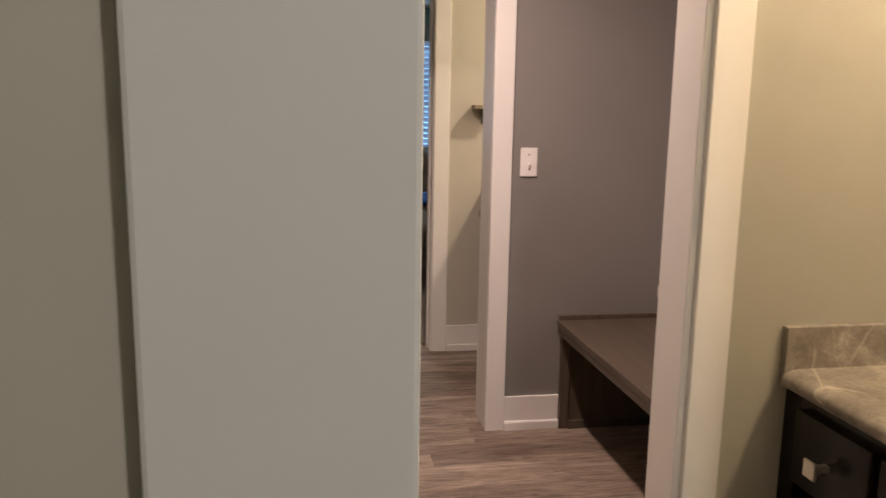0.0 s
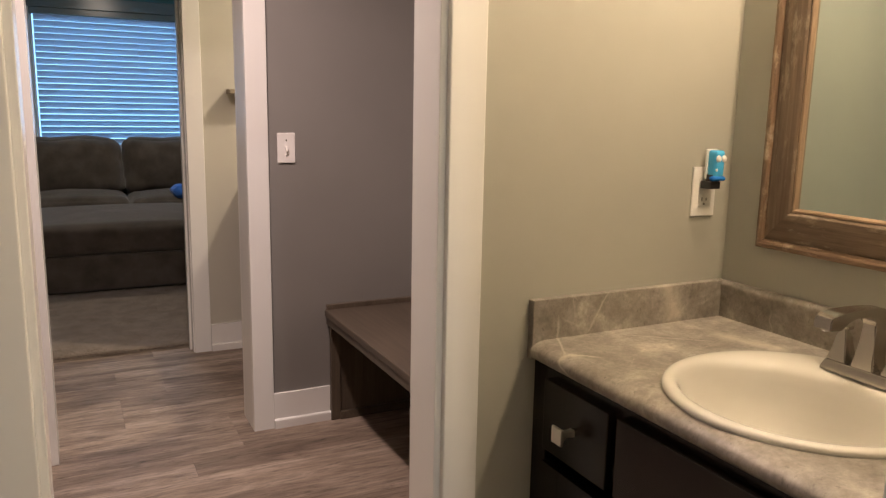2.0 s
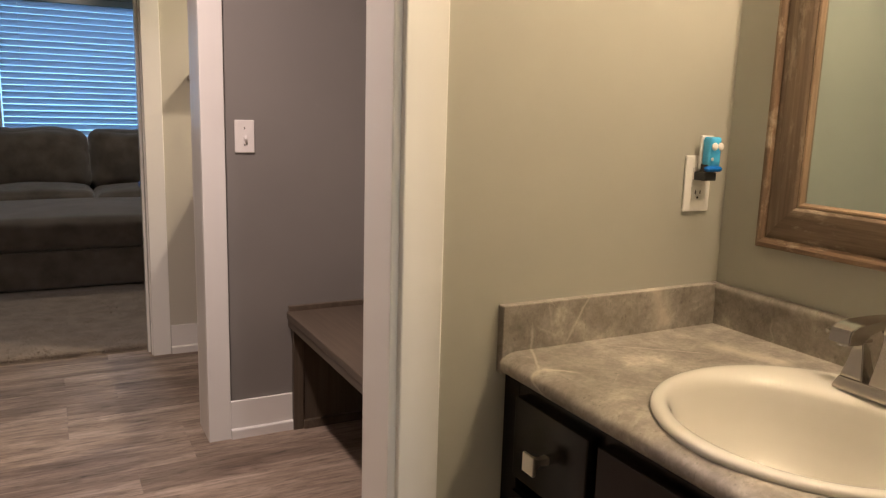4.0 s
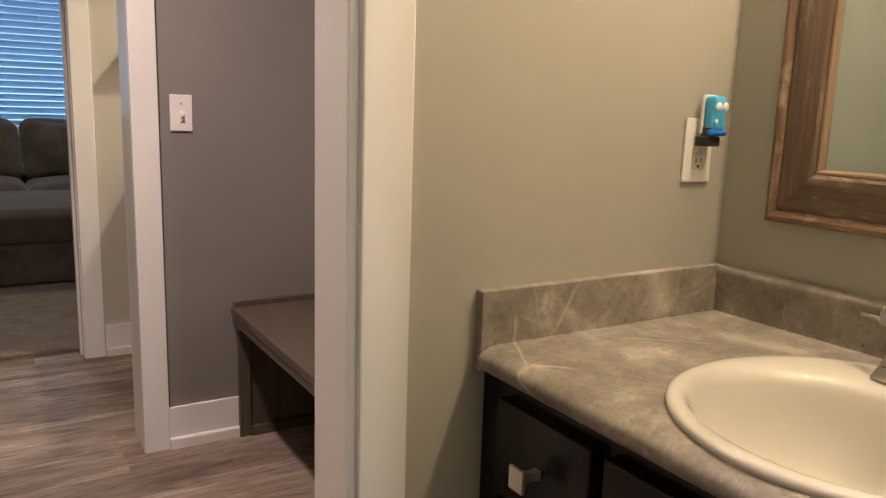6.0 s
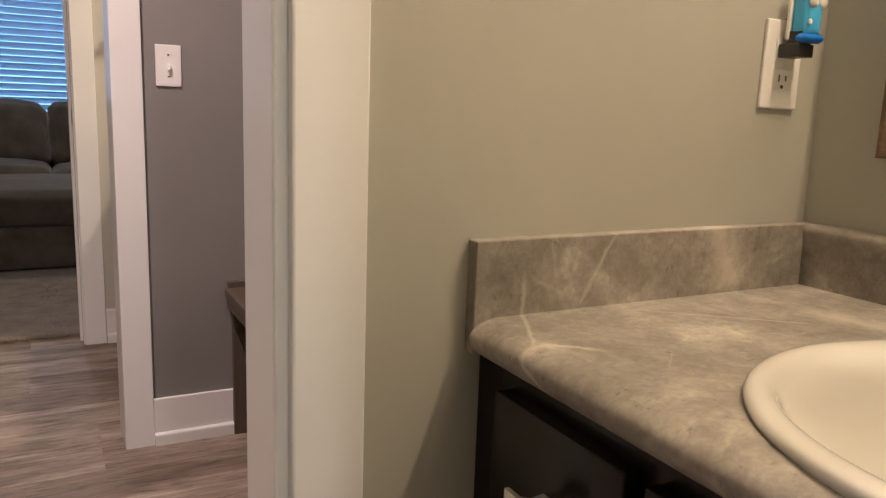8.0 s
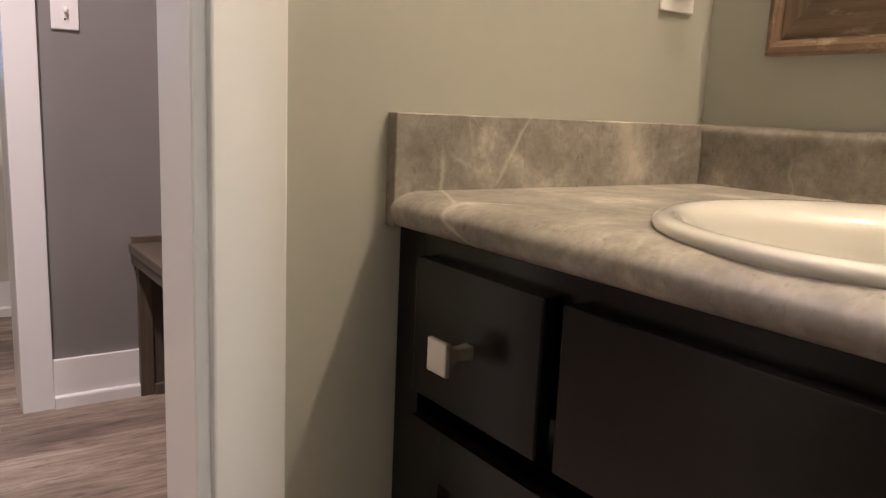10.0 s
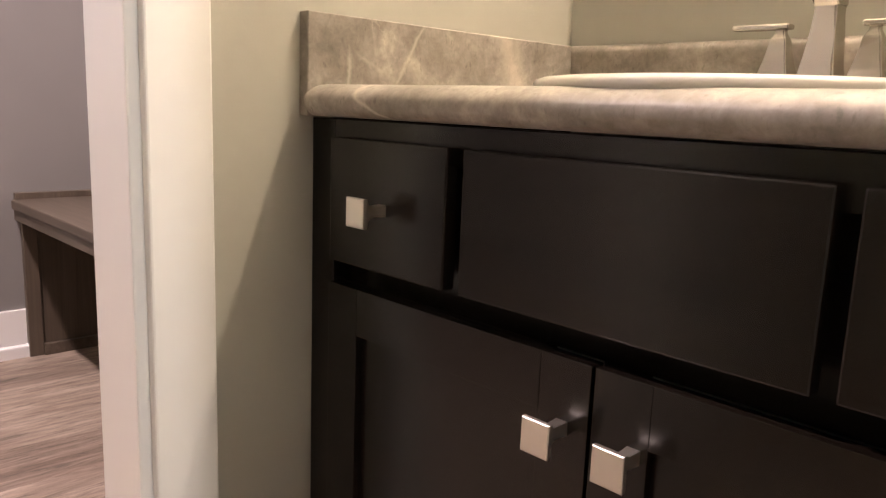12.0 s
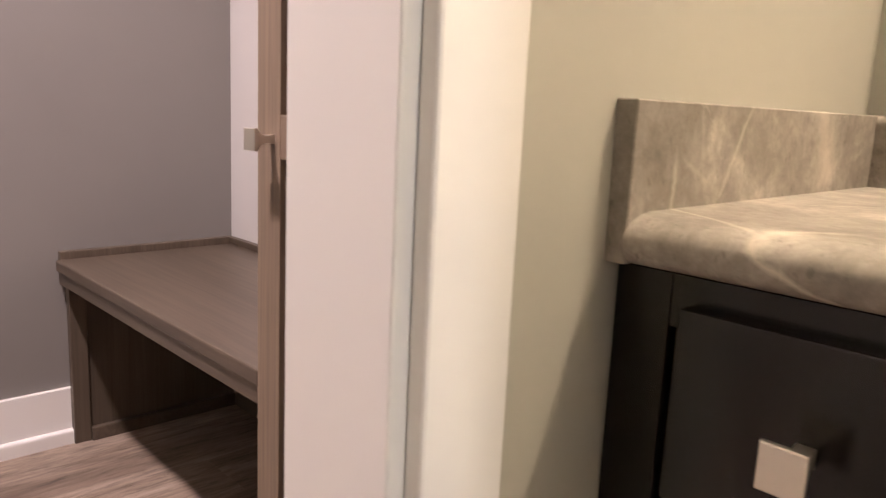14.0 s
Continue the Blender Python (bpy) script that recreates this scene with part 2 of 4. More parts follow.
PANEL = paint("white_wall_panel_paint", (0.62, 0.61, 0.59), 0.5)
ESPRESSO = wood("espresso_cabinet_wood", (0.0050, 0.0035, 0.0026), (0.0112, 0.0076, 0.0056), 0.25, (18, 1.4, 18), (140, 4, 140), 0.08, None, 0.34)
ESPRESSO_UP = wood("espresso_upright_wood", (0.0050, 0.0035, 0.0026), (0.0112, 0.0076, 0.0056), 0.25, (18, 18, 1.4), (140, 140, 4), 0.08, None, 0.34)
BENCHWOOD = wood("grey_brown_bench_wood", (0.074, 0.056, 0.040), (0.122, 0.094, 0.068), 0.42, (18, 1.2, 18), (150, 4, 150), 0.15)
BENCHWOOD_UP = wood("grey_brown_upright_wood", (0.074, 0.056, 0.040), (0.122, 0.094, 0.068), 0.42, (18, 18, 1.2), (150, 150, 4), 0.15)
DARKPANEL = wood("dark_locker_panel_wood", (0.060, 0.043, 0.032), (0.095, 0.070, 0.052), 0.5, (18, 18, 1.2), (150, 150, 4), 0.15)
TANWOOD = wood("tan_locker_wood", (0.155, 0.112, 0.078), (0.225, 0.170, 0.120), 0.45, (18, 18, 1.2), (150, 150, 4), 0.15)
FRAMEWOOD = wood("distressed_frame_wood", (0.100, 0.064, 0.041), (0.275, 0.192, 0.130), 0.6, (2.6, 42, 42), (6, 210, 210), 0.7, (0.37, 0.295, 0.22))
BEADWOOD = wood("frame_bead_wood", (0.125, 0.074, 0.044), (0.31, 0.200, 0.126), 0.6, (4, 40, 40), (8, 220, 220), 0.6, (0.44, 0.34, 0.25))
LINERWOOD = wood("frame_liner_wood", (0.20, 0.125, 0.075), (0.42, 0.295, 0.195), 0.5, (3, 40, 40), (6, 200, 200), 0.4)
PLANK = plank_material()
SHELFWOOD = wood("shelf_wood", (0.20, 0.16, 0.11), (0.30, 0.25, 0.175), 0.5)
STONE = laminate()
NICKEL = metal("brushed_nickel", (0.47, 0.435, 0.39), 0.25, (40, 40, 700))
SATIN = metal("satin_nickel", (0.70, 0.66, 0.60), 0.42, (500, 500, 500))
CHROME = metal("drain_chrome", (0.75, 0.74, 0.72), 0.15)
DARKMETAL = metal("dark_bracket_metal", (0.16, 0.14, 0.12), 0.4)
PORCELAIN = paint("porcelain", (0.68, 0.655, 0.60), 0.06, 0.01, 20, 0.0, 3.0, 0.5, 0.4)
WHITEPLASTIC = plastic("white_plastic", (0.78, 0.76, 0.73))
SLOT = plastic("dark_slot", (0.03, 0.028, 0.025))
BLACKPLASTIC = plastic("black_plastic", (0.018, 0.018, 0.018), 0.4)
BLUEGLAZE = plastic("light_blue_glaze", (0.07, 0.45, 0.80), 0.15)
DEEPBLUE = plastic("deep_blue_glaze", (0.01, 0.16, 0.58), 0.15)
SOFAFAB = fabric("grey_brown_microfibre", (0.074, 0.062, 0.050), (0.145, 0.124, 0.103))
BLUEFAB = fabric("blue_fleece", (0.02, 0.10, 0.42), (0.04, 0.18, 0.62))
CARPET = fabric("beige_carpet", (0.165, 0.130, 0.098), (0.305, 0.250, 0.193), 160, 1.0, 9.0)
SUBFLOOR = paint("subfloor", (0.06, 0.05, 0.045), 0.9)
SLAT = slat_material()
DAYLIGHT = glow("daylight_outside", (0.20, 0.55, 1.0), 2.0)

mirror_mat, mnt, mb = nodes_of("mirror_glass")
mb.inputs["Base Color"].default_value = (0.64, 0.74, 0.75, 1)
mb.inputs["Metallic"].default_value, mb.inputs["Roughness"].default_value = 1.0, 0.02
glass_mat, gnt, gb = nodes_of("window_glass")
gb.inputs["Base Color"].default_value = (0.95, 0.98, 1.0, 1)
gb.inputs["Transmission Weight"].default_value, gb.inputs["Roughness"].default_value = 1.0, 0.0


# ---- mesh helpers ----
WORLD = {}


def finish(name, bm, material, smooth=None):
    me = bpy.data.meshes.new(name)
    bmesh.ops.recalc_face_normals(bm, faces=bm.faces)
    bm.to_mesh(me)
    bm.free()
    me.materials.append(material)
    if smooth:
        me.polygons.foreach_set("use_smooth", [True] * len(me.polygons))
        if smooth is not True:
            me.set_sharp_from_angle(angle=radians(smooth))
    return me


def setting(name, bm, material, label, category, smooth=None):
    ob = new(name, finish(name, bm, material, smooth))
    WORLD[ob] = Matrix.Identity(4)
    return tagged(ob, label, category, kind="structure")


def thing(name, at, label, category, group=""):
    ob = new(name)
    ob.location = at
    ob.empty_display_size = 0.05
    WORLD[ob] = Matrix.Translation(at)
    return tagged(ob, label, category, group)


def part(name, bm, material, parent, label="", m=None, smooth=None):
    """One mesh under parent; its points are in the world's metres, or in those of the pose m."""
    me = bm if isinstance(bm, bpy.types.Mesh) else finish(name, bm, material, smooth)
    ob = new(name, me)
    ob.parent = parent
    ob.matrix_parent_inverse = WORLD[parent].inverted()
    m = m or Matrix.Identity(4)
    ob.matrix_basis = m
    WORLD[ob] = m
    if label:
        tagged(ob, label)
    return ob


def box(bm, x0, x1, y0, y1, z0, z1, bevel=0.0, seg=2):
    r = bmesh.ops.create_cube(bm, size=1.0)
    vs = r["verts"]
    bmesh.ops.scale(bm, vec=(x1 - x0, y1 - y0, z1 - z0), verts=vs)
    bmesh.ops.translate(bm, vec=((x0 + x1) / 2, (y0 + y1) / 2, (z0 + z1) / 2), verts=vs)
    if bevel:
        es = list({e for v in vs for e in v.link_edges})
        bmesh.ops.bevel(bm, geom=es, offset=bevel, segments=seg, affect="EDGES", profile=0.5, clamp_overlap=True)
    return bm


def boxes(*list_of_boxes, bevel=0.0, seg=2):
    bm = bmesh.new()
    for b in list_of_boxes:
        box(bm, *b, bevel=bevel, seg=seg)
    return bm


def sweep(profile, a, b, axis):
    """A closed profile of two coordinates drawn out along an axis from a to b."""
    bm = bmesh.new()

    def at(p, s):
        return {"y": (p[0], s, p[1]), "x": (s, p[0], p[1]), "z": (p[0], p[1], s)}[axis]
    r0 = [bm.verts.new(at(p, a)) for p in profile]
    r1 = [bm.verts.new(at(p, b)) for p in profile]
    n = len(profile)
    for i in range(n):
        bm.faces.new((r0[i], r0[(i + 1) % n], r1[(i + 1) % n], r1[i]))
    bm.faces.new(r0)
    bm.faces.new(r1[::-1])
    return bm


def taper(bm, c0, s0, c1, s1, bevel=0.0):
    """A four-sided block from a lower rectangle to an upper one: centres with z, and half sizes."""
    vs = []
    for c, s in ((c0, s0), (c1, s1)):
        vs.append([bm.verts.new((c[0] + sx * s[0], c[1] + sy * s[1], c[2])) for sx, sy in ((-1, -1), (1, -1), (1, 1), (-1, 1))])
    fs = [bm.faces.new(vs[0][::-1]), bm.faces.new(vs[1])]
    for i in range(4):
        j = (i + 1) % 4
        fs.append(bm.faces.new((vs[0][i], vs[0][j], vs[1][j], vs[1][i])))
    if bevel:
        es = list({e for f in fs for e in f.edges})
        bmesh.ops.bevel(bm, geom=es, offset=bevel, segments=2, affect="EDGES", profile=0.5, clamp_overlap=True)
    return bm


def disc(bm, centre, radius, depth, axis="y", n=24):
    m = Matrix.Translation(centre)
    if axis == "y":
        m = m @ pose(0, 0, 0, 90)
    elif axis == "x":
        m = m @ pose(0, 0, 0, 0, 90)
    bmesh.ops.create_cone(bm, cap_ends=True, segments=n, radius1=radius, radius2=radius * 0.94, depth=depth, matrix=m)
    return bm


def cushion(x0, x1, y0, y1, z0, z1, r=0.08, bulge=(0, 0, 0.03), n=14, lump=0.010, seed=0.0):
    """A soft upholstered block: rounded corners, bulging faces, slow unevenness."""
    bm = bmesh.new()
    c = Vector(((x0 + x1) / 2, (y0 + y1) / 2, (z0 + z1) / 2))
    h = Vector(((x1 - x0) / 2, (y1 - y0) / 2, (z1 - z0) / 2))
    bmesh.ops.create_cube(bm, size=2.0)
    bmesh.ops.subdivide_edges(bm, edges=list(bm.edges), cuts=n, use_grid_fill=True)
    for v in bm.verts:
        u = v.co.copy()
        # crowd the cuts towards the rims
        u = Vector([math.copysign(abs(k) ** 0.7, k) for k in u])
        p = Vector([u[i] * h[i] for i in range(3)])
        core = Vector([max(-(h[i] - r), min(h[i] - r, p[i])) for i in range(3)])
        d = p - core
        if d.length > 1e-6:
            p = core + d.normalized() * min(r, d.length) if sum(abs(k) > 1e-6 for k in d) > 1 else p
        for i in range(3):
            j, k = (i + 1) % 3, (i + 2) % 3
            p[i] += math.copysign(bulge[i], u[i]) * (abs(u[i]) ** 2) * (1 - u[j] ** 2) * (1 - u[k] ** 2)
        w = (p + c) * 5.0 + Vector((seed, seed * 1.7, 0))
        p += p.normalized() * noise.noise(w) * lump + p.normalized() * noise.noise(w * 2.7) * lump * 0.4
        v.co = p + c
    return bm


# ---- structure ----
FLOOR0 = -0.025   # floor of the vanity and toilet rooms, a little under the hall
H = 2.44          # ceiling height
DOOR = 2.06       # top of the door openings
# walls of the vanity room, seen from it: door wall (y 1.36), mirror wall (x 1.495), wall to the toilet room (y 0.31 to 0.425)
XL0, XR0 = 0.0425, 0.695    # near doorway, clear of the jambs
XL1, XR1 = 0.03, 0.724    # doorway to the hall
XL2, XR2 = 0.0, 0.704     # opening in the switch wall
XL3, XR3 = -0.19, 0.64    # doorway to the sitting room
J = 0.018                 # jamb board


def wall_with_door(name, x0, x1, y0, y1, xl, xr, material, label):
    bm = boxes((x0, xl - J, y0, y1, -0.03, H), (xr + J, x1, y0, y1, -0.03, H), (xl - J, xr + J, y0, y1, DOOR + J, H))
    return setting(name, bm, material, label, "wall")


wall_with_door("wall_near", -1.2, 1.495, 0.31, 0.425, XL0, XR0, SAGE, "sage green painted wall around the inner doorway")
wall_with_door("wall_door", -1.2, 1.495, 1.36, 1.478, XL1, XR1, SAGE, "sage green painted wall beside the vanity")
# the hall side of that wall is grey
setting("wall_hall_side", boxes((-1.2, XL1 - J, 1.478, 1.482, -0.03, H), (XR1 + J, 1.475, 1.478, 1.482, -0.03, H), (XL1 - J, XR1 + J, 1.478, 1.482, DOOR + J, H)), TAUPE,
        "grey painted hall side of the door wall", "wall")
wall_with_door("wall_switch", -1.2, 1.475, 2.975, 3.131, XL2, XR2, TAUPE, "grey painted wall with a light switch")
setting("wall_entry_side", boxes((-1.2, XL2 - J, 3.131, 3.135, -0.03, H), (XR2 + J, 1.475, 3.131, 3.135, -0.03, H), (XL2 - J, XR2 + J, 3.131, 3.135, DOOR + J, H)), CREAM,
        "pale painted entry side of the switch wall", "wall")
wall_with_door("wall_sitting", -1.8, 3.2, 4.102, 4.216, XL3, XR3, CREAM, "pale yellow-green painted wall beside the sitting room doorway")
setting("wall_sitting_inside", boxes((-1.8, XL3 - J, 4.216, 4.220, -0.03, H), (XR3 + J, 3.2, 4.216, 4.220, -0.03, H), (XL3 - J, XR3 + J, 4.216, 4.220, DOOR + J, H)), CREAM,
        "pale painted wall inside the sitting room", "wall")
setting("wall_mirror", boxes((1.495, 1.61, -1.3, 1.482, -0.03, H)), SAGE, "sage green painted wall behind the mirror", "wall")
setting("wall_bench", boxes((1.475, 1.61, 1.482, 2.975, -0.03, H)), PANEL, "white painted wall behind the bench", "wall")
setting("wall_entry_east", boxes((2.2, 2.3, 3.135, 4.102, -0.03, H), (1.475, 2.3, 2.975, 3.135, -0.03, H)), CREAM, "pale painted end wall of the entry", "wall")
setting("wall_west", boxes((-1.3, -1.2, -1.3, 4.102, -0.03, H)), SAGE, "painted wall closing the rooms", "wall")
setting("wall_south", boxes((-1.2, 1.495, -1.4, -1.3, -0.03, H)), SAGE, "painted wall of the toilet room", "wall")
WY = 8.15         # window wall
WX0, WX1, WZ0, WZ1 = -0.12, 1.72, 0.86, 2.16
setting("wall_window", boxes((-1.8, WX0, WY, WY + 0.16, -0.03, H), (WX1, 3.2, WY, WY + 0.16, -0.03, H), (WX0, WX1, WY, WY + 0.16, -0.03, WZ0), (WX0, WX1, WY, WY + 0.16, WZ1, H)), TEAL,
        "teal painted wall around the window", "wall")
setting("wall_sitting_sides", boxes((-1.9, -1.8, 4.102, WY + 0.16, -0.03, H), (3.2, 3.3, 4.102, WY + 0.16, -0.03, H)), CREAM, "pale painted side walls of the sitting room", "wall")
setting("ceiling", boxes((-1.9, 3.3, -1.4, WY + 0.16, H, H + 0.1)), CEIL, "white textured ceiling", "ceiling")
setting("ground", boxes((-1.9, 3.3, -1.4, WY + 0.16, -0.15, -0.037)), SUBFLOOR, "dark sub-floor under the planks", "floor")


# ---- door trim ----
def doorway(number, xl, xr, y0, y1, wide, label, near=True, far=True, rev=0.011, coat=None):
    """Jambs, head and flat casings of an opening through a wall from y0 to y1."""
    d = thing("door_%d" % number, ((xl + xr) / 2, (y0 + y1) / 2, 0), label, "doorway")
    tagged(d, kind="structure")
    for x0, x1 in ((xl - J, xl), (xr, xr + J)):
        part("jamb", boxes((x0, x1, y0, y1, -0.03, DOOR + J), bevel=0.0025), coat or TRIM, d)
    part("head_jamb", boxes((xl, xr, y0, y1, DOOR, DOOR + J)), coat or TRIM, d)
    for use, a, b in ((near, y0 - 0.017, y0), (far, y1, y1 + 0.017)):
        if not use:
            continue
        part("casing", boxes((xl - rev - wide, xl - rev, a, b, -0.03, DOOR + rev), bevel=0.003), coat or TRIM, d)
        part("casing", boxes((xr + rev, xr + rev + wide, a, b, -0.03, DOOR + rev), bevel=0.003), coat or TRIM, d)
        part("head_casing", boxes((xl - rev - wide - 0.012, xr + rev + wide + 0.012, a - 0.004, b, DOOR + rev, DOOR + rev + 0.11), bevel=0.003), coat or TRIM, d)
    return d


doorway(1, XL0, XR0, 0.31, 0.425, 0.111, "pale grey painted doorway into the vanity room", far=False, rev=0.0, coat=GREYTRIM)
doorway(2, XL1, XR1, 1.36, 1.482, 0.078, "white painted doorway from the vanity room to the hall", rev=0.014)
doorway(3, XL2, XR2, 2.975, 3.135, 0.082, "white painted cased opening in the grey wall", rev=0.0)
d4 = doorway(4, XL3, XR3, 4.102, 4.220, 0.084, "white painted doorway to the carpeted sitting room", rev=0.006)
part("door_stop", boxes((XR3 - 0.012, XR3, 4.15, 4.19, 0, DOOR), bevel=0.002), TRIM, d4)
part("strike_plate", boxes((XR3 - 0.0025, XR3 + 0.001, 4.112, 4.14, 0.93, 0.99), bevel=0.0008), NICKEL, d4, "brushed metal strike plate")


def baseboard(x0, x1, y, label):
    b = thing("baseboard", ((x0 + x1) / 2, y, 0), label, "baseboard")
    tagged(b, kind="structure")
    part("board", boxes((x0, x1, y - 0.014, y, 0, 0.145), bevel=0.002), TRIM, b)
    part("shoe_moulding", sweep([(y - 0.027, 0), (y - 0.014, 0), (y - 0.014, 0.038), (y - 0.022, 0.037), (y - 0.026, 0.034), (y - 0.027, 0.030)], x0, x1, "x"), TRIM, b)


baseboard(XR2 + 0.082, 1.030, 2.975, "white baseboard with shoe moulding under the grey wall")
baseboard(XR3 + 0.092, 2.2, 4.102, "white baseboard with shoe moulding under the pale wall")

# ---- light switch ----
sw = thing("light_switch", (0.858, 2.975, 1.075), "white toggle light switch on the grey wall", "switch")
part("plate", boxes((0.823, 0.893, 2.969, 2.975, 1.076, 1.192), bevel=0.0025), WHITEPLASTIC, sw)
bm = bmesh.new()
taper(bm, (0.858, 2.9585, 1.1225), (0.0035, 0.0025), (0.858, 2.9655, 1.138), (0.005, 0.005))
part("toggle", bm, WHITEPLASTIC, sw)
for z in (1.104, 1.164):
    part("screw", disc(bmesh.new(), (0.858, 2.9688, z), 0.0028, 0.0015, "y", 10), NICKEL, sw)

# ---- bench in the hall ----
BX, BY0, BTOP = 1.0, 2.0, 0.477
bench = thing("bench", (1.24, 2.48, 0), "grey-brown stained wooden mudroom bench built into the corner", "bench")
part("seat_top", boxes((BX, 1.475, BY0, 2.955, BTOP - 0.028, BTOP), bevel=0.004), BENCHWOOD, bench)
part("front_rail", boxes((BX + 0.006, BX + 0.026, BY0, 2.955, BTOP - 0.060, BTOP - 0.028), bevel=0.002), BENCHWOOD, bench)
part("side_lip", boxes((BX + 0.012, 1.475, 2.955, 2.975, BTOP - 0.03, BTOP + 0.018), bevel=0.002), BENCHWOOD_UP, bench)
part("back_lip", boxes((1.457, 1.475, BY0, 2.955, BTOP, BTOP + 0.018), bevel=0.002), BENCHWOOD, bench)
part("end_panel", boxes((BX + 0.030, 1.475, 2.950, 2.975, 0, BTOP - 0.03), bevel=0.001), BENCHWOOD_UP, bench)
part("end_stile", boxes((BX + 0.022, BX + 0.062, 2.940, 2.962, 0, BTOP - 0.028), bevel=0.002), BENCHWOOD_UP, bench)
part("back_panel", boxes((1.462, 1.475, BY0, 2.94, 0, BTOP - 0.03)), BENCHWOOD, bench)
part("bottom_rail", boxes((BX + 0.062, 1.462, 2.932, 2.950, 0, 0.035), bevel=0.002), BENCHWOOD, bench)

# ---- tall locker beside the bench ----
locker = thing("tall_locker", (1.24, 1.75, 0), "tan wooden tall locker cabinet with a panelled door beside the bench", "cabinet")
part("body", boxes((1.018, 1.475, 1.50, 2.0, 0, 2.1), bevel=0.002), TANWOOD, locker)
ld = part("door", boxes((1.009, 1.017, 1.504, 1.998, 0.09, 2.08)), DARKPANEL, locker, "panelled wooden door")
for y0, y1 in ((1.937, 1.998), (1.504, 1.565)):
    part("stile", boxes((0.998, 1.009, y0, y1, 0.09, 2.08), bevel=0.0015), TANWOOD, ld)
for z0, z1 in ((0.09, 0.17), (0.802, 0.863), (2.0, 2.08)):
    part("rail", boxes((0.998, 1.009, 1.565, 1.937, z0, z1), bevel=0.0015), TANWOOD, ld)


def knob_mesh():
    """A square knob that flares from a small foot to a flat plate; it stands out along -x."""
    bm = bmesh.new()
    rings = [(0.0, 0.0065), (-0.016, 0.0055), (-0.026, 0.0085), (-0.033, 0.0145), (-0.0345, 0.0158), (-0.039, 0.0158), (-0.040, 0.0148)]
    loops = [[bm.verts.new((x, sy * s, sz * s * 1.05)) for sy, sz in ((-1, -1), (1, -1), (1, 1), (-1, 1))] for x, s in rings]
    for p, q in zip(loops, loops[1:]):
        for k in range(4):
            bm.faces.new((p[k], p[(k + 1) % 4], q[(k + 1) % 4], q[k]))
    bm.faces.new(loops[0])
    bm.faces.new(loops[-1][::-1])
    return finish("knob", bm, SATIN, 30)


KNOB = knob_mesh()
part("knob", KNOB, SATIN, ld, "square brushed nickel knob", pose(0.998, 1.957, 0.829) @ Matrix.Scale(0.92, 4))

# ---- vanity cabinet ----
VX, VY0, VY1, VTOP = 0.962, 0.430, 1.3585, 0.768
van = thing("vanity_cabinet", (1.22, 0.8875, FLOOR0), "espresso brown wooden bathroom vanity cabinet with square knobs", "vanity cabinet")
YA, YB = VY0 + 0.016, VY1 - 0.016
for name, size in (("side_panel", (VX + 0.019, 1.495, VY0, YA, 0.09, VTOP)), ("side_panel", (VX + 0.019, 1.495, YB, VY1, FLOOR0, VTOP)),
                  ("bottom_panel", (VX + 0.019, 1.493, YA, YB, 0.09, 0.106)), ("shelf_board", (VX + 0.045, 1.49, YA, YB, 0.575, 0.585)),
                  ("toe_kick", (VX + 0.06, VX + 0.075, VY0, YB, FLOOR0, 0.09))):
    part(name, boxes(size), ESPRESSO, van)
for name, size in (("stile", (VX, VX + 0.019, VY1 - 0.050, VY1, 0.09, VTOP)), ("stile", (VX, VX + 0.019, VY0, VY0 + 0.040, 0.09, VTOP)),
                  ("rail", (VX, VX + 0.019, VY0 + 0.04, VY1 - 0.05, 0.725, VTOP)), ("rail", (VX, VX + 0.019, VY0 + 0.04, VY1 - 0.05, 0.09, 0.13)),
                  ("rail", (VX + 0.03, VX + 0.045, YA, YB, 0.555, 0.615)), ("mullion", (VX + 0.03, VX + 0.045, 1.055, 1.100, 0.615, 0.725)),
                  ("mullion", (VX + 0.03, VX + 0.045, 0.675, 0.720, 0.615, 0.725)), ("mullion", (VX + 0.03, VX + 0.045, 0.865, 0.910, 0.13, 0.555))):
    part(name, boxes(size, bevel=0.0008, seg=1), ESPRESSO, van)
for y0, y1, name in ((1.086, 1.292, "drawer"), (0.483, 0.689, "drawer"), (0.706, 1.063, "false_front")):
    fr = part(name, boxes((VX - 0.019, VX - 0.0005, y0, y1, 0.594, 0.746), bevel=0.0022), ESPRESSO, van)
    if name == "drawer":
        part("knob", KNOB, SATIN, fr, "square brushed nickel knob", pose(VX - 0.019, (y0 + y1) / 2, 0.668))
for y0, y1, ky in ((0.8895, 1.292, 0.918), (0.483, 0.8855, 0.841)):
    z0, z1, s = 0.112, 0.566, 0.058
    dr = part("door", boxes((VX - 0.010, VX - 0.0005, y0, y1, z0, z1), bevel=0.001), ESPRESSO_UP, van)
    for a in (y0, y1 - s):
        part("stile", boxes((VX - 0.019, VX - 0.010, a, a + s, z0, z1), bevel=0.0007), ESPRESSO_UP, dr)
    for a in (z0, z1 - s):
        part("rail", boxes((VX - 0.019, VX - 0.010, y0 + s, y1 - s, a, a + s), bevel=0.0007), ESPRESSO, dr)
    part("knob", KNOB, SATIN, dr, "square brushed nickel knob", pose(VX - 0.019, ky, 0.499))

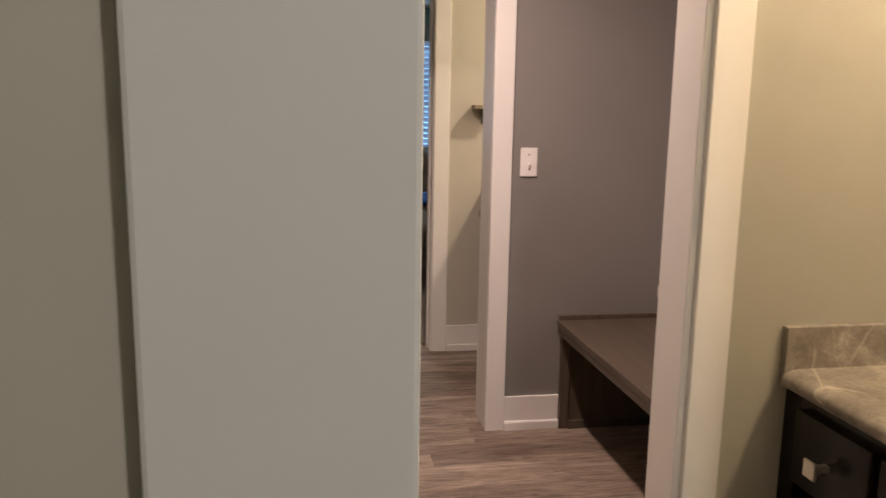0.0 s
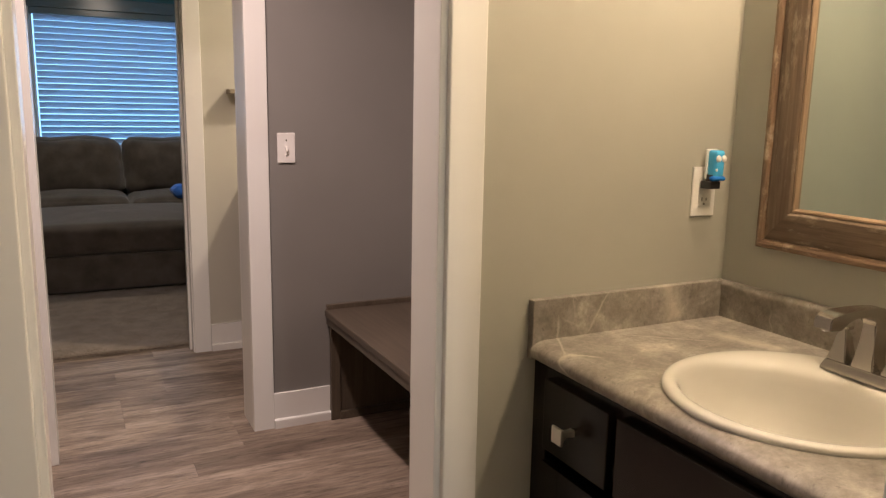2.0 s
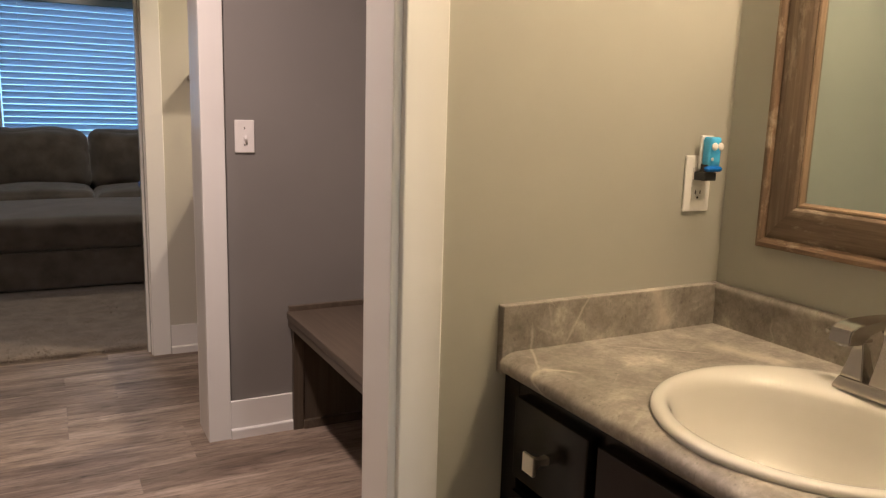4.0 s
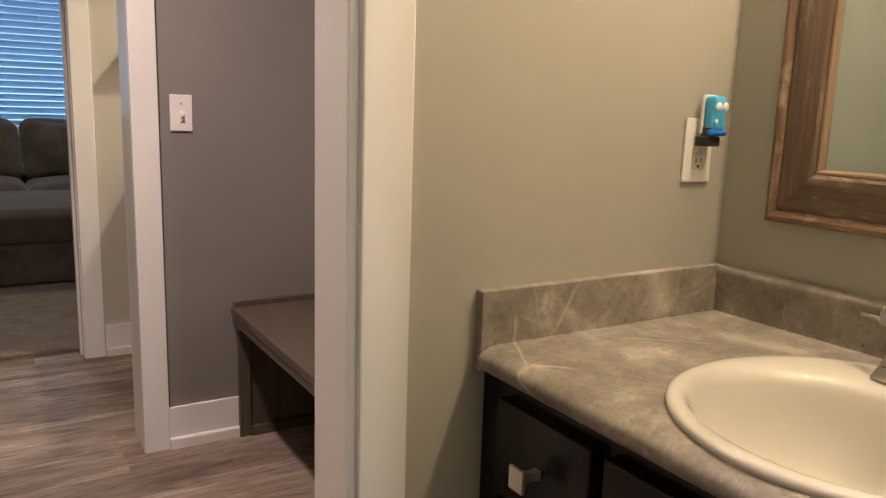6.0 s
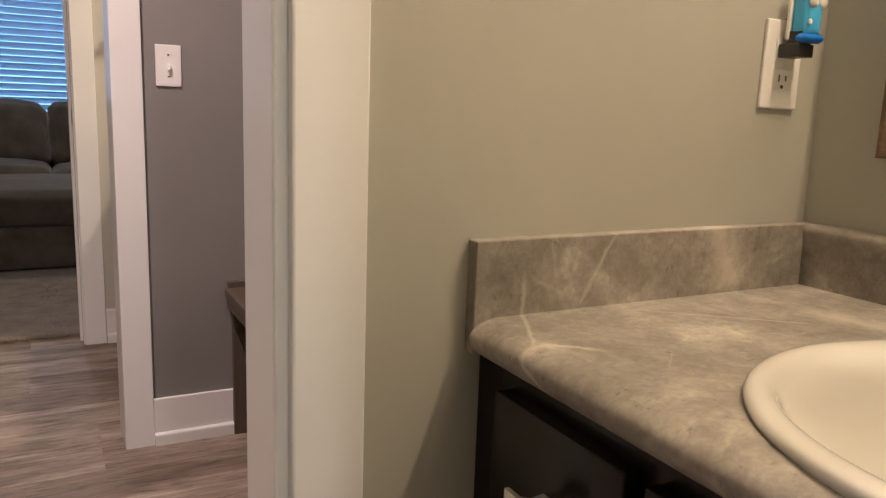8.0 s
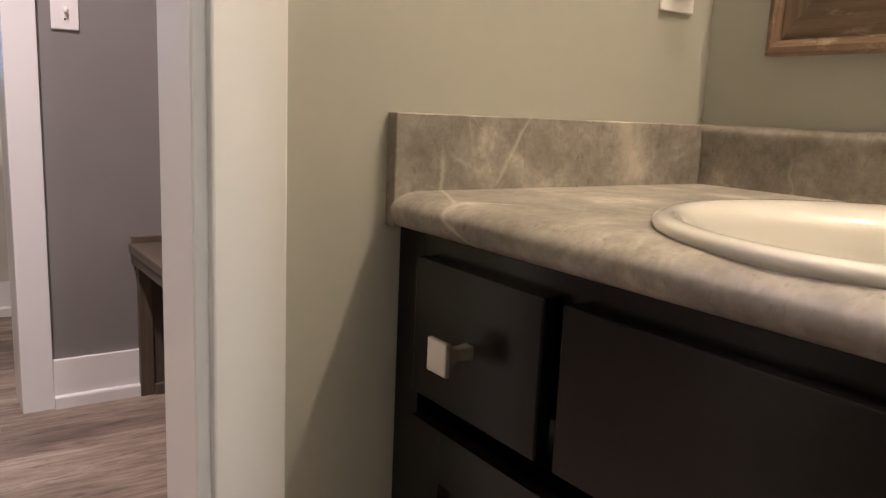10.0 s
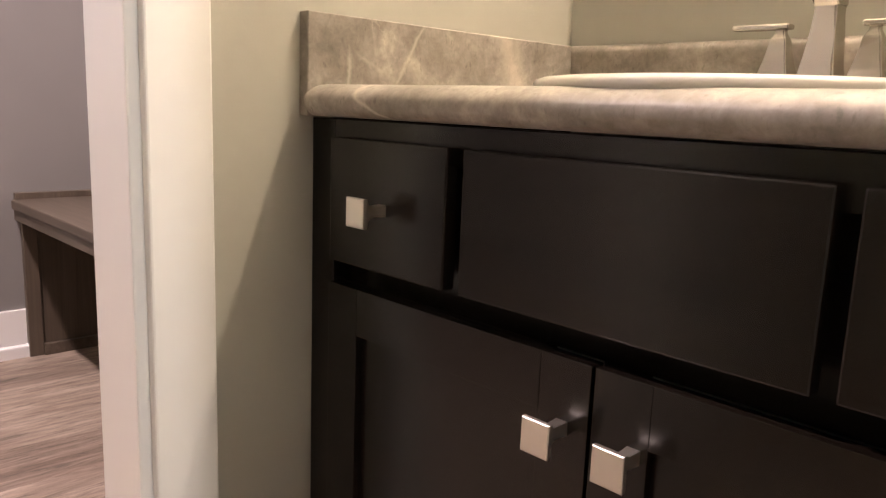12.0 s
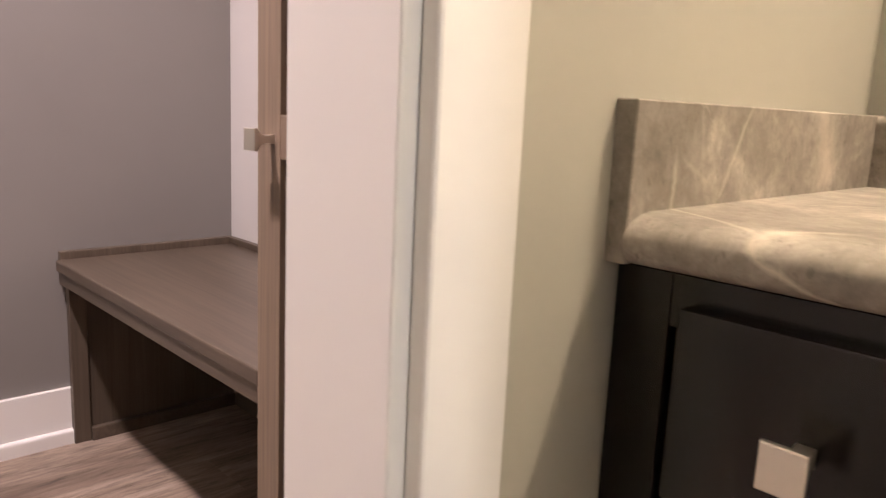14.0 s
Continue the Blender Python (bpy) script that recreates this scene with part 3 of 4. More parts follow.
# ---- countertop with splashes ----
CX, CZ, CT = 0.937, 0.770, 0.8105    # nose, underside, top
SX, SY, SA, SB = 1.1985, 0.882, 0.241, 0.2355   # sink: centre, half sizes along x and y
ctop = thing("countertop", (1.21, 0.8875, CZ), "grey-brown stone-look laminate countertop with pale veins", "countertop")
bm = bmesh.new()
N = 72
x0, x1, y0, y1 = CX + 0.040, 1.476, 0.428, 1.341
inner, outer, low = [], [], []
angles = [2 * math.pi * i / N for i in range(N)]
for cx, cy in ((x0, y0), (x0, y1), (x1, y0), (x1, y1)):
    a = math.atan2((cy - SY), (cx - SX)) % (2 * math.pi)
    k = min(range(N), key=lambda i: abs((angles[i] - a + math.pi) % (2 * math.pi) - math.pi))
    angles[k] = a
for a in angles:
    c, s = math.cos(a), math.sin(a)
    r = 1 / math.sqrt((c / (SA - 0.022)) ** 2 + (s / (SB - 0.022)) ** 2)
    inner.append(bm.verts.new((SX + r * c, SY + r * s, CT)))
    q = min(((x1 - SX) / c if c > 1e-9 else (x0 - SX) / c if c < -1e-9 else 9), ((y1 - SY) / s if s > 1e-9 else (y0 - SY) / s if s < -1e-9 else 9))
    outer.append(bm.verts.new((SX + q * c, SY + q * s, CT)))
    low.append(bm.verts.new((SX + r * c, SY + r * s, CZ)))
for i in range(N):
    j = (i + 1) % N
    bm.faces.new((inner[i], inner[j], outer[j], outer[i]))
    bm.faces.new((inner[i], low[i], low[j], inner[j]))
part("slab", bm, STONE, ctop)
# the top rolls off slowly towards the edge, then turns under
nose = [(CX + 0.040, CT)] + [(CX + 0.040 * (1 - math.sin(a)), CT - 0.021 + 0.021 * math.cos(a)) for a in (radians(k * 10) for k in range(1, 10))]
nose += [(CX + 0.0195 * (1 - math.cos(a)), CT - 0.021 - 0.0195 * math.sin(a)) for a in (radians(k * 15) for k in range(1, 7))] + [(CX + 0.06, CZ), (CX + 0.06, CT - 0.004)]
part("rolled_edge", sweep(nose, 0.428, 1.341, "y"), STONE, ctop, smooth=40)
part("side_splash", boxes((0.942, 1.476, 1.341, 1.3605, CZ, 0.898), bevel=0.0012, seg=1), STONE, ctop)
bs = [(1.476, CT - 0.02), (1.476, 0.860), (1.4745, 0.872), (1.4725, 0.880)] + [(1.4835 - 0.0115 * math.cos(a), 0.8875 + 0.0115 * math.sin(a)) for a in (radians(k * 15) for k in range(0, 8))] + [(1.4955, 0.8965), (1.4955, CT - 0.02)]
part("back_splash", sweep(bs, 0.428, 1.3605, "y"), STONE, ctop, smooth=40)

# ---- sink ----
sink = thing("sink", (SX, SY, CT), "oval cream-white porcelain drop-in sink", "sink")
# size, height, and how far the ring has drawn forward to leave a flat ledge for the faucet
rings = [(0.988, CT - 0.004, 0), (0.995, CT + 0.0005, 0), (1.0, CT + 0.003, 0), (0.998, CT + 0.0065, 0), (0.985, CT + 0.0098, 0), (0.965, CT + 0.0112, 0), (0.94, CT + 0.0115, 0.05), (0.915, CT + 0.0108, 0.28), (0.89, CT + 0.0088, 0.55),
         (0.865, CT + 0.0050, 0.80), (0.842, CT - 0.0015, 0.95), (0.822, CT - 0.012, 1), (0.795, CT - 0.030, 1), (0.755, CT - 0.056, 1), (0.69, CT - 0.085, 1), (0.58, CT - 0.113, 1), (0.42, CT - 0.132, 1), (0.2, CT - 0.142, 1), (0.085, CT - 0.145, 1)]
bm = bmesh.new()
loops = []
for k, z, sh in rings:
    a0 = SA * k * (1 - 0.17 * sh)
    loops.append([bm.verts.new((SX - sh * 0.036 + a0 * math.cos(t), SY + SB * k * math.sin(t), z)) for t in (2 * math.pi * i / 96 for i in range(96))])
for p, q in zip(loops, loops[1:]):
    for i in range(96):
        j = (i + 1) % 96
        bm.faces.new((p[i], p[j], q[j], q[i]))
bm.faces.new(loops[-1])
part("basin", bm, PORCELAIN, sink, smooth=True)
part("drain", disc(bmesh.new(), (SX - 0.036, SY, CT - 0.142), 0.022, 0.006, "z"), CHROME, sink, "chrome drain")

# ---- faucet ----
FX, FY, FZ = 1.370, 0.887, CT + 0.0112
fau = thing("faucet", (FX, FY, FZ), "brushed nickel centre-set faucet with two lever handles", "faucet")


def square_rings(rings, bevel=0.0012):
    """A solid through square-cornered rings: centre x, centre y, z, half width along x, half width along y."""
    bm = bmesh.new()
    loops = [[bm.verts.new((cx + sx * hx, cy + sy * hy, z)) for sx, sy in ((-1, -1), (1, -1), (1, 1), (-1, 1))] for cx, cy, z, hx, hy in rings]
    for p, q in zip(loops, loops[1:]):
        for k in range(4):
            bm.faces.new((p[k], p[(k + 1) % 4], q[(k + 1) % 4], q[k]))
    bm.faces.new(loops[0][::-1])
    bm.faces.new(loops[-1])
    upright = [e for e in bm.edges if abs(e.verts[0].co.z - e.verts[1].co.z) > 1e-5]
    bmesh.ops.bevel(bm, geom=upright, offset=bevel, segments=2, affect="EDGES", clamp_overlap=True)
    return bm


part("base_plate", square_rings([(FX, FY, FZ - 0.003, 0.0285, 0.0780), (FX, FY, FZ + 0.001, 0.0285, 0.0780), (FX, FY, FZ + 0.0150, 0.0235, 0.0725), (FX, FY, FZ + 0.0162, 0.0225, 0.0715)]), NICKEL, fau, smooth=30)
part("spout_column", square_rings([(FX, FY + 0.001, FZ + 0.0158, 0.0205, 0.0220), (FX + 0.001, FY + 0.001, FZ + 0.035, 0.0188, 0.0188), (FX + 0.002, FY, FZ + 0.065, 0.0168, 0.0152),
                                  (FX + 0.003, FY, FZ + 0.090, 0.0158, 0.0132), (FX + 0.003, FY, FZ + 0.104, 0.0155, 0.0128)], 0.0025), NICKEL, fau, smooth=35)
arm = [(FX + 0.0185, FZ + 0.100), (FX + 0.0185, FZ + 0.116), (FX + 0.015, FZ + 0.125), (FX + 0.006, FZ + 0.1305), (FX - 0.020, FZ + 0.1330), (FX - 0.060, FZ + 0.1345), (FX - 0.100, FZ + 0.1340), (FX - 0.126, FZ + 0.1320),
       (FX - 0.136, FZ + 0.1270), (FX - 0.1400, FZ + 0.119), (FX - 0.1405, FZ + 0.1065), (FX - 0.139, FZ + 0.1050), (FX - 0.110, FZ + 0.1025), (FX - 0.108, FZ + 0.1040), (FX - 0.103, FZ + 0.111), (FX - 0.092, FZ + 0.1175),
       (FX - 0.070, FZ + 0.1205), (FX - 0.042, FZ + 0.1205), (FX - 0.026, FZ + 0.1170), (FX - 0.017, FZ + 0.110), (FX - 0.0128, FZ + 0.100)]
bm = sweep(arm, FY - 0.0145, FY + 0.0145, "y")
for v in bm.verts:
    v.co.y = FY + (v.co.y - FY) * (1.0 + 0.18 * min(1, max(0, (FX - v.co.x) / 0.12)))
bmesh.ops.bevel(bm, geom=[e for e in bm.edges if abs(e.verts[0].co.y - e.verts[1].co.y) < 0.01], offset=0.0018, segments=2, affect="EDGES", clamp_overlap=True)
sp = part("spout_arm", bm, NICKEL, fau, smooth=35)
part("aerator", disc(bmesh.new(), (FX - 0.1245, FY, FZ + 0.1030), 0.0115, 0.003, "z", 28), CHROME, sp, "bright aerator ring")
part("aerator_screen", disc(bmesh.new(), (FX - 0.1245, FY, FZ + 0.1013), 0.0088, 0.0012, "z", 24), DARKMETAL, sp, "dark aerator mesh")
for s in (-1, 1):
    hy = FY + s * 0.0535
    h = part("handle", square_rings([(FX, hy, FZ + 0.0165, 0.0190, 0.0190), (FX, hy, FZ + 0.020, 0.0188, 0.0188), (FX, hy, FZ + 0.028, 0.0165, 0.0165), (FX, hy, FZ + 0.040, 0.0138, 0.0138), (FX, hy, FZ + 0.054, 0.0112, 0.0112),
                                     (FX, hy, FZ + 0.063, 0.0100, 0.0100), (FX, hy, FZ + 0.067, 0.0082, 0.0082), (FX, hy, FZ + 0.0715, 0.0058, 0.0058), (FX, hy, FZ + 0.0765, 0.0056, 0.0056)], 0.0016), NICKEL, fau, smooth=35)
    ya, yb = sorted((hy - s * 0.0115, hy + s * 0.060))
    part("lever", square_rings([(FX, (ya + yb) / 2, FZ + 0.0762, 0.0088, (yb - ya) / 2 - 0.001), (FX, (ya + yb) / 2, FZ + 0.0770, 0.0098, (yb - ya) / 2), (FX, (ya + yb) / 2, FZ + 0.0815, 0.0098, (yb - ya) / 2), (FX, (ya + yb) / 2, FZ + 0.0824, 0.0090, (yb - ya) / 2 - 0.001)], 0.0015), NICKEL, h)
part("lift_rod", disc(bmesh.new(), (FX + 0.0265, FY, FZ + 0.024), 0.003, 0.05, "z", 12), NICKEL, fau)

# ---- mirror ----
MY0, MY1, MZ0, MZ1, MX = 0.522, 1.253, 0.996, 1.930, 1.495
mir = thing("wall_mirror_framed", (MX, 0.8875, MZ0), "mirror in a wide distressed brown wooden frame", "mirror")
bead = [(0.0, 0.0), (0.0, 0.020), (0.003, 0.024), (0.010, 0.026), (0.016, 0.024), (0.020, 0.018), (0.020, 0.0)]
prof = [(0.019, 0.0), (0.019, 0.016), (0.024, 0.0185), (0.040, 0.024), (0.060, 0.0265), (0.081, 0.026), (0.086, 0.023), (0.088, 0.016), (0.088, 0.0)]
liner = [(0.087, 0.0), (0.087, 0.020), (0.089, 0.022), (0.0925, 0.0215), (0.096, 0.016), (0.0965, 0.0135), (0.0965, 0.0)]


def frame_side(profile, length, material):
    """A mitred length of moulding along local x, the outer edge at y = 0, depth along z."""
    bm = bmesh.new()
    ends = []
    for s in (0, 1):
        ends.append([bm.verts.new(((u if s == 0 else length - u), u, d)) for u, d in profile])
    n = len(profile)
    for i in range(n):
        bm.faces.new((ends[0][i], ends[0][(i + 1) % n], ends[1][(i + 1) % n], ends[1][i]))
    bm.faces.new(ends[0])
    bm.faces.new(ends[1][::-1])
    return finish("frame_side", bm, material, 25)


w, h = MY1 - MY0, MZ1 - MZ0
base = Matrix(((0, 0, -1, MX), (-1, 0, 0, MY1), (0, 1, 0, MZ0), (0, 0, 0, 1)))  # local x along -y, y up, z out of the wall
for length, m in ((w, base), (h, base @ pose(w, 0, 0, 0, 0, 90)), (w, base @ pose(w, h, 0, 0, 0, 180)), (h, base @ pose(0, h, 0, 0, 0, 270))):
    part("frame_side", frame_side(prof, length, FRAMEWOOD), FRAMEWOOD, mir, "", m)
    part("outer_bead", frame_side(bead, length, BEADWOOD), BEADWOOD, mir, "orange-brown worn outer edge", m)
    part("liner", frame_side(liner, length, LINERWOOD), LINERWOOD, mir, "lighter wooden inner lip", m)
part("glass", boxes((MX - 0.0125, MX - 0.001, MY0 + 0.085, MY1 - 0.085, MZ0 + 0.085, MZ1 - 0.085)), mirror_mat, mir, "silvered mirror glass")

# ---- outlet and plug-in warmer ----
ox, oz = 1.4085, 1.1115
out = thing("power_outlet", (ox, 1.36, oz), "white double power outlet on the sage wall", "outlet")
part("plate", boxes((ox - 0.0355, ox + 0.0355, 1.3545, 1.36, oz - 0.0575, oz + 0.0575), bevel=0.0022), WHITEPLASTIC, out)
for s in (-1, 1):
    rc = part("receptacle", boxes((ox - 0.0165, ox + 0.0165, 1.3528, 1.3546, oz + s * 0.0195 - 0.014, oz + s * 0.0195 + 0.014), bevel=0.0008), WHITEPLASTIC, out)
    if s < 0:
        for dx, hh in ((-0.0065, 0.0045), (0.0065, 0.0035)):
            part("slot", boxes((ox + dx - 0.0011, ox + dx + 0.0011, 1.3522, 1.3530, oz - 0.0195 + 0.002 - hh, oz - 0.0195 + 0.002 + hh)), SLOT, rc)
        part("ground_hole", disc(bmesh.new(), (ox, 1.3526, oz - 0.0285), 0.0026, 0.0012, "y", 12), SLOT, rc)
part("screw", disc(bmesh.new(), (ox, 1.3543, oz), 0.003, 0.0012, "y", 12), WHITEPLASTIC, out)
wz = 1.142
warm = thing("plug_in_warmer", (ox, 1.335, 1.12), "light blue plug-in night light with white dots and black plug", "night light")
part("plug", boxes((ox - 0.016, ox + 0.016, 1.322, 1.352, wz - 0.022, wz - 0.005), (ox - 0.010, ox + 0.010, 1.322, 1.345, wz - 0.008, wz + 0.012), bevel=0.002), BLACKPLASTIC, warm, "black plug body")
part("back_plate", boxes((ox - 0.0125, ox + 0.0215, 1.341, 1.3465, wz + 0.0, wz + 0.068), bevel=0.002), WHITEPLASTIC, warm, "white back plate")
body_bm = cushion(ox - 0.0095, ox + 0.0205, 1.318, 1.342, wz + 0.004, wz + 0.066, 0.006, (0.001, 0.003, 0.0), 8, 0.0)
part("body", body_bm, BLUEGLAZE, warm, "light blue glazed body", smooth=True)
bm = bmesh.new()
bmesh.ops.create_uvsphere(bm, u_segments=20, v_segments=12, radius=0.0062, matrix=Matrix.Translation((ox + 0.0055, 1.323, wz + 0.002)))
for v in bm.verts:
    v.co.x += math.copysign(0.0130, v.co.x - ox - 0.0055)
    v.co.y = 1.323 + (v.co.y - 1.323) * 1.7
part("rim", bm, DEEPBLUE, warm, "dark blue rounded rim", smooth=True)
for dx, dz, rr in ((-0.001, 0.047, 0.0080), (0.0150, 0.047, 0.0080), (-0.005, 0.022, 0.0036)):
    bm = bmesh.new()
    bmesh.ops.create_uvsphere(bm, u_segments=18, v_segments=10, radius=rr, matrix=Matrix.Translation((ox + dx, 1.3165, wz + dz)) @ Matrix.Diagonal((1, 0.42, 1, 1)))
    part("white_dot", bm, WHITEPLASTIC, warm, smooth=True)

# ---- wall shelf and bracket in the entry ----
shelf = thing("wall_shelf", (0.92, 4.102, 1.36), "small brown wooden wall shelf on a bracket", "shelf")
part("board", boxes((0.852, 0.985, 4.005, 4.102, 1.354, 1.376), bevel=0.002), SHELFWOOD, shelf)
part("bracket", sweep([(4.102, 1.352), (4.03, 1.352), (4.03, 1.338), (4.075, 1.325), (4.088, 1.285), (4.102, 1.275)], 0.905, 0.930, "x"), DARKMETAL, shelf, "dark bracket")
ledge = thing("wall_ledge", (1.5, 3.95, 0.80), "dark wooden wall-hung ledge on a metal bracket", "ledge")
part("board", boxes((0.912, 2.2, 3.20, 4.102, 0.872, 0.895), bevel=0.002), SHELFWOOD, ledge)
part("apron", boxes((0.914, 0.926, 3.66, 4.09, 0.80, 0.872), bevel=0.002), SHELFWOOD, ledge)
part("bracket", boxes((0.908, 0.924, 4.06, 4.102, 0.765, 0.80), bevel=0.003), DARKMETAL, ledge, "dark bracket")

# ---- window and blind ----
win = thing("window_1", ((WX0 + WX1) / 2, WY, WZ0), "white framed window behind a closed horizontal blind", "window")
tagged(win, kind="structure")
for b in ((WX0, WX0 + 0.022, WY + 0.07, WY + 0.13, WZ0, WZ1), (WX1 - 0.05, WX1, WY + 0.07, WY + 0.13, WZ0, WZ1), (WX0 + 0.022, WX1 - 0.05, WY + 0.07, WY + 0.13, WZ1 - 0.05, WZ1),
          (WX0 + 0.022, WX1 - 0.05, WY + 0.07, WY + 0.13, WZ0, WZ0 + 0.05)):
    part("window_frame", boxes(b, bevel=0.003), TRIM, win)
for a, b in ((WX0 - 0.085, WX0), (WX1, WX1 + 0.085)):
    part("casing", boxes((a, b, WY - 0.018, WY, WZ0 - 0.06, WZ1), bevel=0.003), TRIM, win)
part("head_casing", boxes((WX0 - 0.1, WX1 + 0.1, WY - 0.02, WY, WZ1, WZ1 + 0.11), bevel=0.003), VALANCE, win)
part("window_sill", boxes((WX0 - 0.1, WX1 + 0.1, WY - 0.04, WY + 0.07, WZ0 - 0.022, WZ0), bevel=0.003), TRIM, win)
for a, b in ((WX0 + 0.022, WX1 - 0.05),):
    g = part("pane", boxes((a, b, WY + 0.098, WY + 0.102, WZ0 + 0.05, WZ1 - 0.05)), glass_mat, win, "clear glass")
    g.visible_shadow = False
blind = thing("window_blind", ((WX0 + WX1) / 2, WY + 0.03, WZ0), "white horizontal slat blind, closed, glowing blue with daylight", "blind")
part("valance", boxes((WX0 + 0.004, WX1 - 0.004, WY - 0.012, WY + 0.06, WZ1 - 0.06, WZ1 - 0.002), bevel=0.004), VALANCE, blind, "glossy grey-green valance")
bm = bmesh.new()
crown = [(-0.0315, 0), (-0.016, 0.003), (0, 0.004), (0.016, 0.003), (0.0315, 0), (0.0315, 0.0025), (0.016, 0.0055), (0, 0.0065), (-0.016, 0.0055), (-0.0315, 0.0025)]
tilt = radians(50)
crown = [(u * math.cos(tilt) + v * math.sin(tilt), -u * math.sin(tilt) + v * math.cos(tilt)) for u, v in crown]
slat = finish("slat", sweep(crown, WX0 + 0.034, WX1 - 0.012, "x"), SLAT, 40)
z = WZ1 - 0.085
k = 0
while z > WZ0 + 0.04:
    part("slat", slat, SLAT, blind, "", pose(0, WY + 0.030 + 0.001 * math.sin(k * 2.1), z, 1.6 * math.sin(k * 1.3)))
    z -= 0.0567
    k += 1
part("bottom_rail", boxes((WX0 + 0.034, WX1 - 0.012, WY + 0.008, WY + 0.052, WZ0 + 0.004, WZ0 + 0.02), bevel=0.003), TRIM, blind)
for x in (WX0 + 0.2, (WX0 + WX1) / 2, WX1 - 0.2):
    part("ladder_cord", boxes((x - 0.0015, x + 0.0015, WY - 0.001, WY + 0.001, WZ0 + 0.01, WZ1 - 0.06)), TRIM, blind)
bd = new("backdrop", finish("backdrop", boxes((-2.5, 4.0, WY + 1.2, WY + 1.25, -0.5, 4.5)), DAYLIGHT))
tagged(bd, "bright blue daylight outside the window", "sky", kind="structure")

# ---- sitting room ----
bm = bmesh.new()
bmesh.ops.create_grid(bm, x_segments=150, y_segments=130, size=0.5)
for v in bm.verts:
    x, y = -1.8 + (v.co.x + 0.5) * 5.0, 4.196 + (v.co.y + 0.5) * (WY - 4.196)
    edge = min(1, max(0, (y - 4.196) / 0.03))
    v.co = (x, y + noise.noise((x * 30, y * 30, 3)) * 0.006, 0.006 + 0.012 * edge + noise.noise((x * 9, y * 9, 0)) * 0.003 + noise.noise((x * 40, y * 40, 5)) * 0.002)
    if y < 4.2:
        v.co.z = -0.004
setting("floor_carpet", bm, CARPET, "beige cut-pile carpet in the sitting room", "carpet", True)
rng = random.Random(4)
verts, faces = [], []
for i in range(26000):
    near = rng.random() ** 2.0
    x, y = rng.uniform(-0.35, 1.3), 4.198 + near * 1.6
    a, l = rng.uniform(0, 6.28), rng.uniform(0.006, 0.013)
    wdt = 0.0022
    n0 = len(verts)
    verts += [(x - wdt * math.cos(a), y - wdt * math.sin(a), 0.012), (x + wdt * math.cos(a), y + wdt * math.sin(a), 0.012),
              (x + rng.uniform(-0.006, 0.006), y + rng.uniform(-0.008, 0.005), 0.012 + l)]
    faces.append((n0, n0 + 1, n0 + 2))
tuft = bpy.data.meshes.new("carpet_pile")
tuft.from_pydata(verts, [], faces)
tuft.materials.append(CARPET)
tagged(new("carpet_pile", tuft), "beige carpet pile tufts by the doorway", "carpet", kind="stuff")

sofa = thing("sofa", (0.9, 7.45, 0), "grey-brown microfibre sofa with plump cushions under the window", "sofa")
part("base", cushion(-0.30, 2.20, 6.98, 7.98, 0.05, 0.33, 0.04, (0, 0.01, 0), 10, 0.004), SOFAFAB, sofa, smooth=True)
for i, (a, b) in enumerate(((-0.24, 0.58), (0.58, 1.40), (1.40, 2.18))):
    part("seat_cushion", cushion(a + 0.004, b - 0.004, 6.95, 7.62, 0.30, 0.52 - 0.015 * i, 0.07, (0.0, 0.02, 0.05), 18, 0.014, i * 3.1), SOFAFAB, sofa, smooth=True)
    bm = cushion(a + 0.002, b - 0.002, -0.15, 0.15, 0.0, 0.54, 0.10, (0.0, 0.06, 0.02), 20, 0.024, i * 5.3 + 1)
    part("back_cushion", bm, SOFAFAB, sofa, m=pose(0, 7.70, 0.45, -9), smooth=True)
part("back_frame", cushion(-0.30, 2.20, 7.84, 8.05, 0.05, 0.84, 0.05, (0, 0, 0), 8, 0.004), SOFAFAB, sofa, smooth=True)
for a, b in ((-0.52, -0.26), (2.18, 2.44)):
    part("arm", cushion(a, b, 7.0, 8.0, 0.05, 0.66, 0.09, (0.02, 0.02, 0.02), 10, 0.006, a), SOFAFAB, sofa, smooth=True)
ott = thing("storage_ottoman", (0.42, 6.3, 0), "large grey-brown microfibre storage ottoman in front of the sofa", "ottoman")
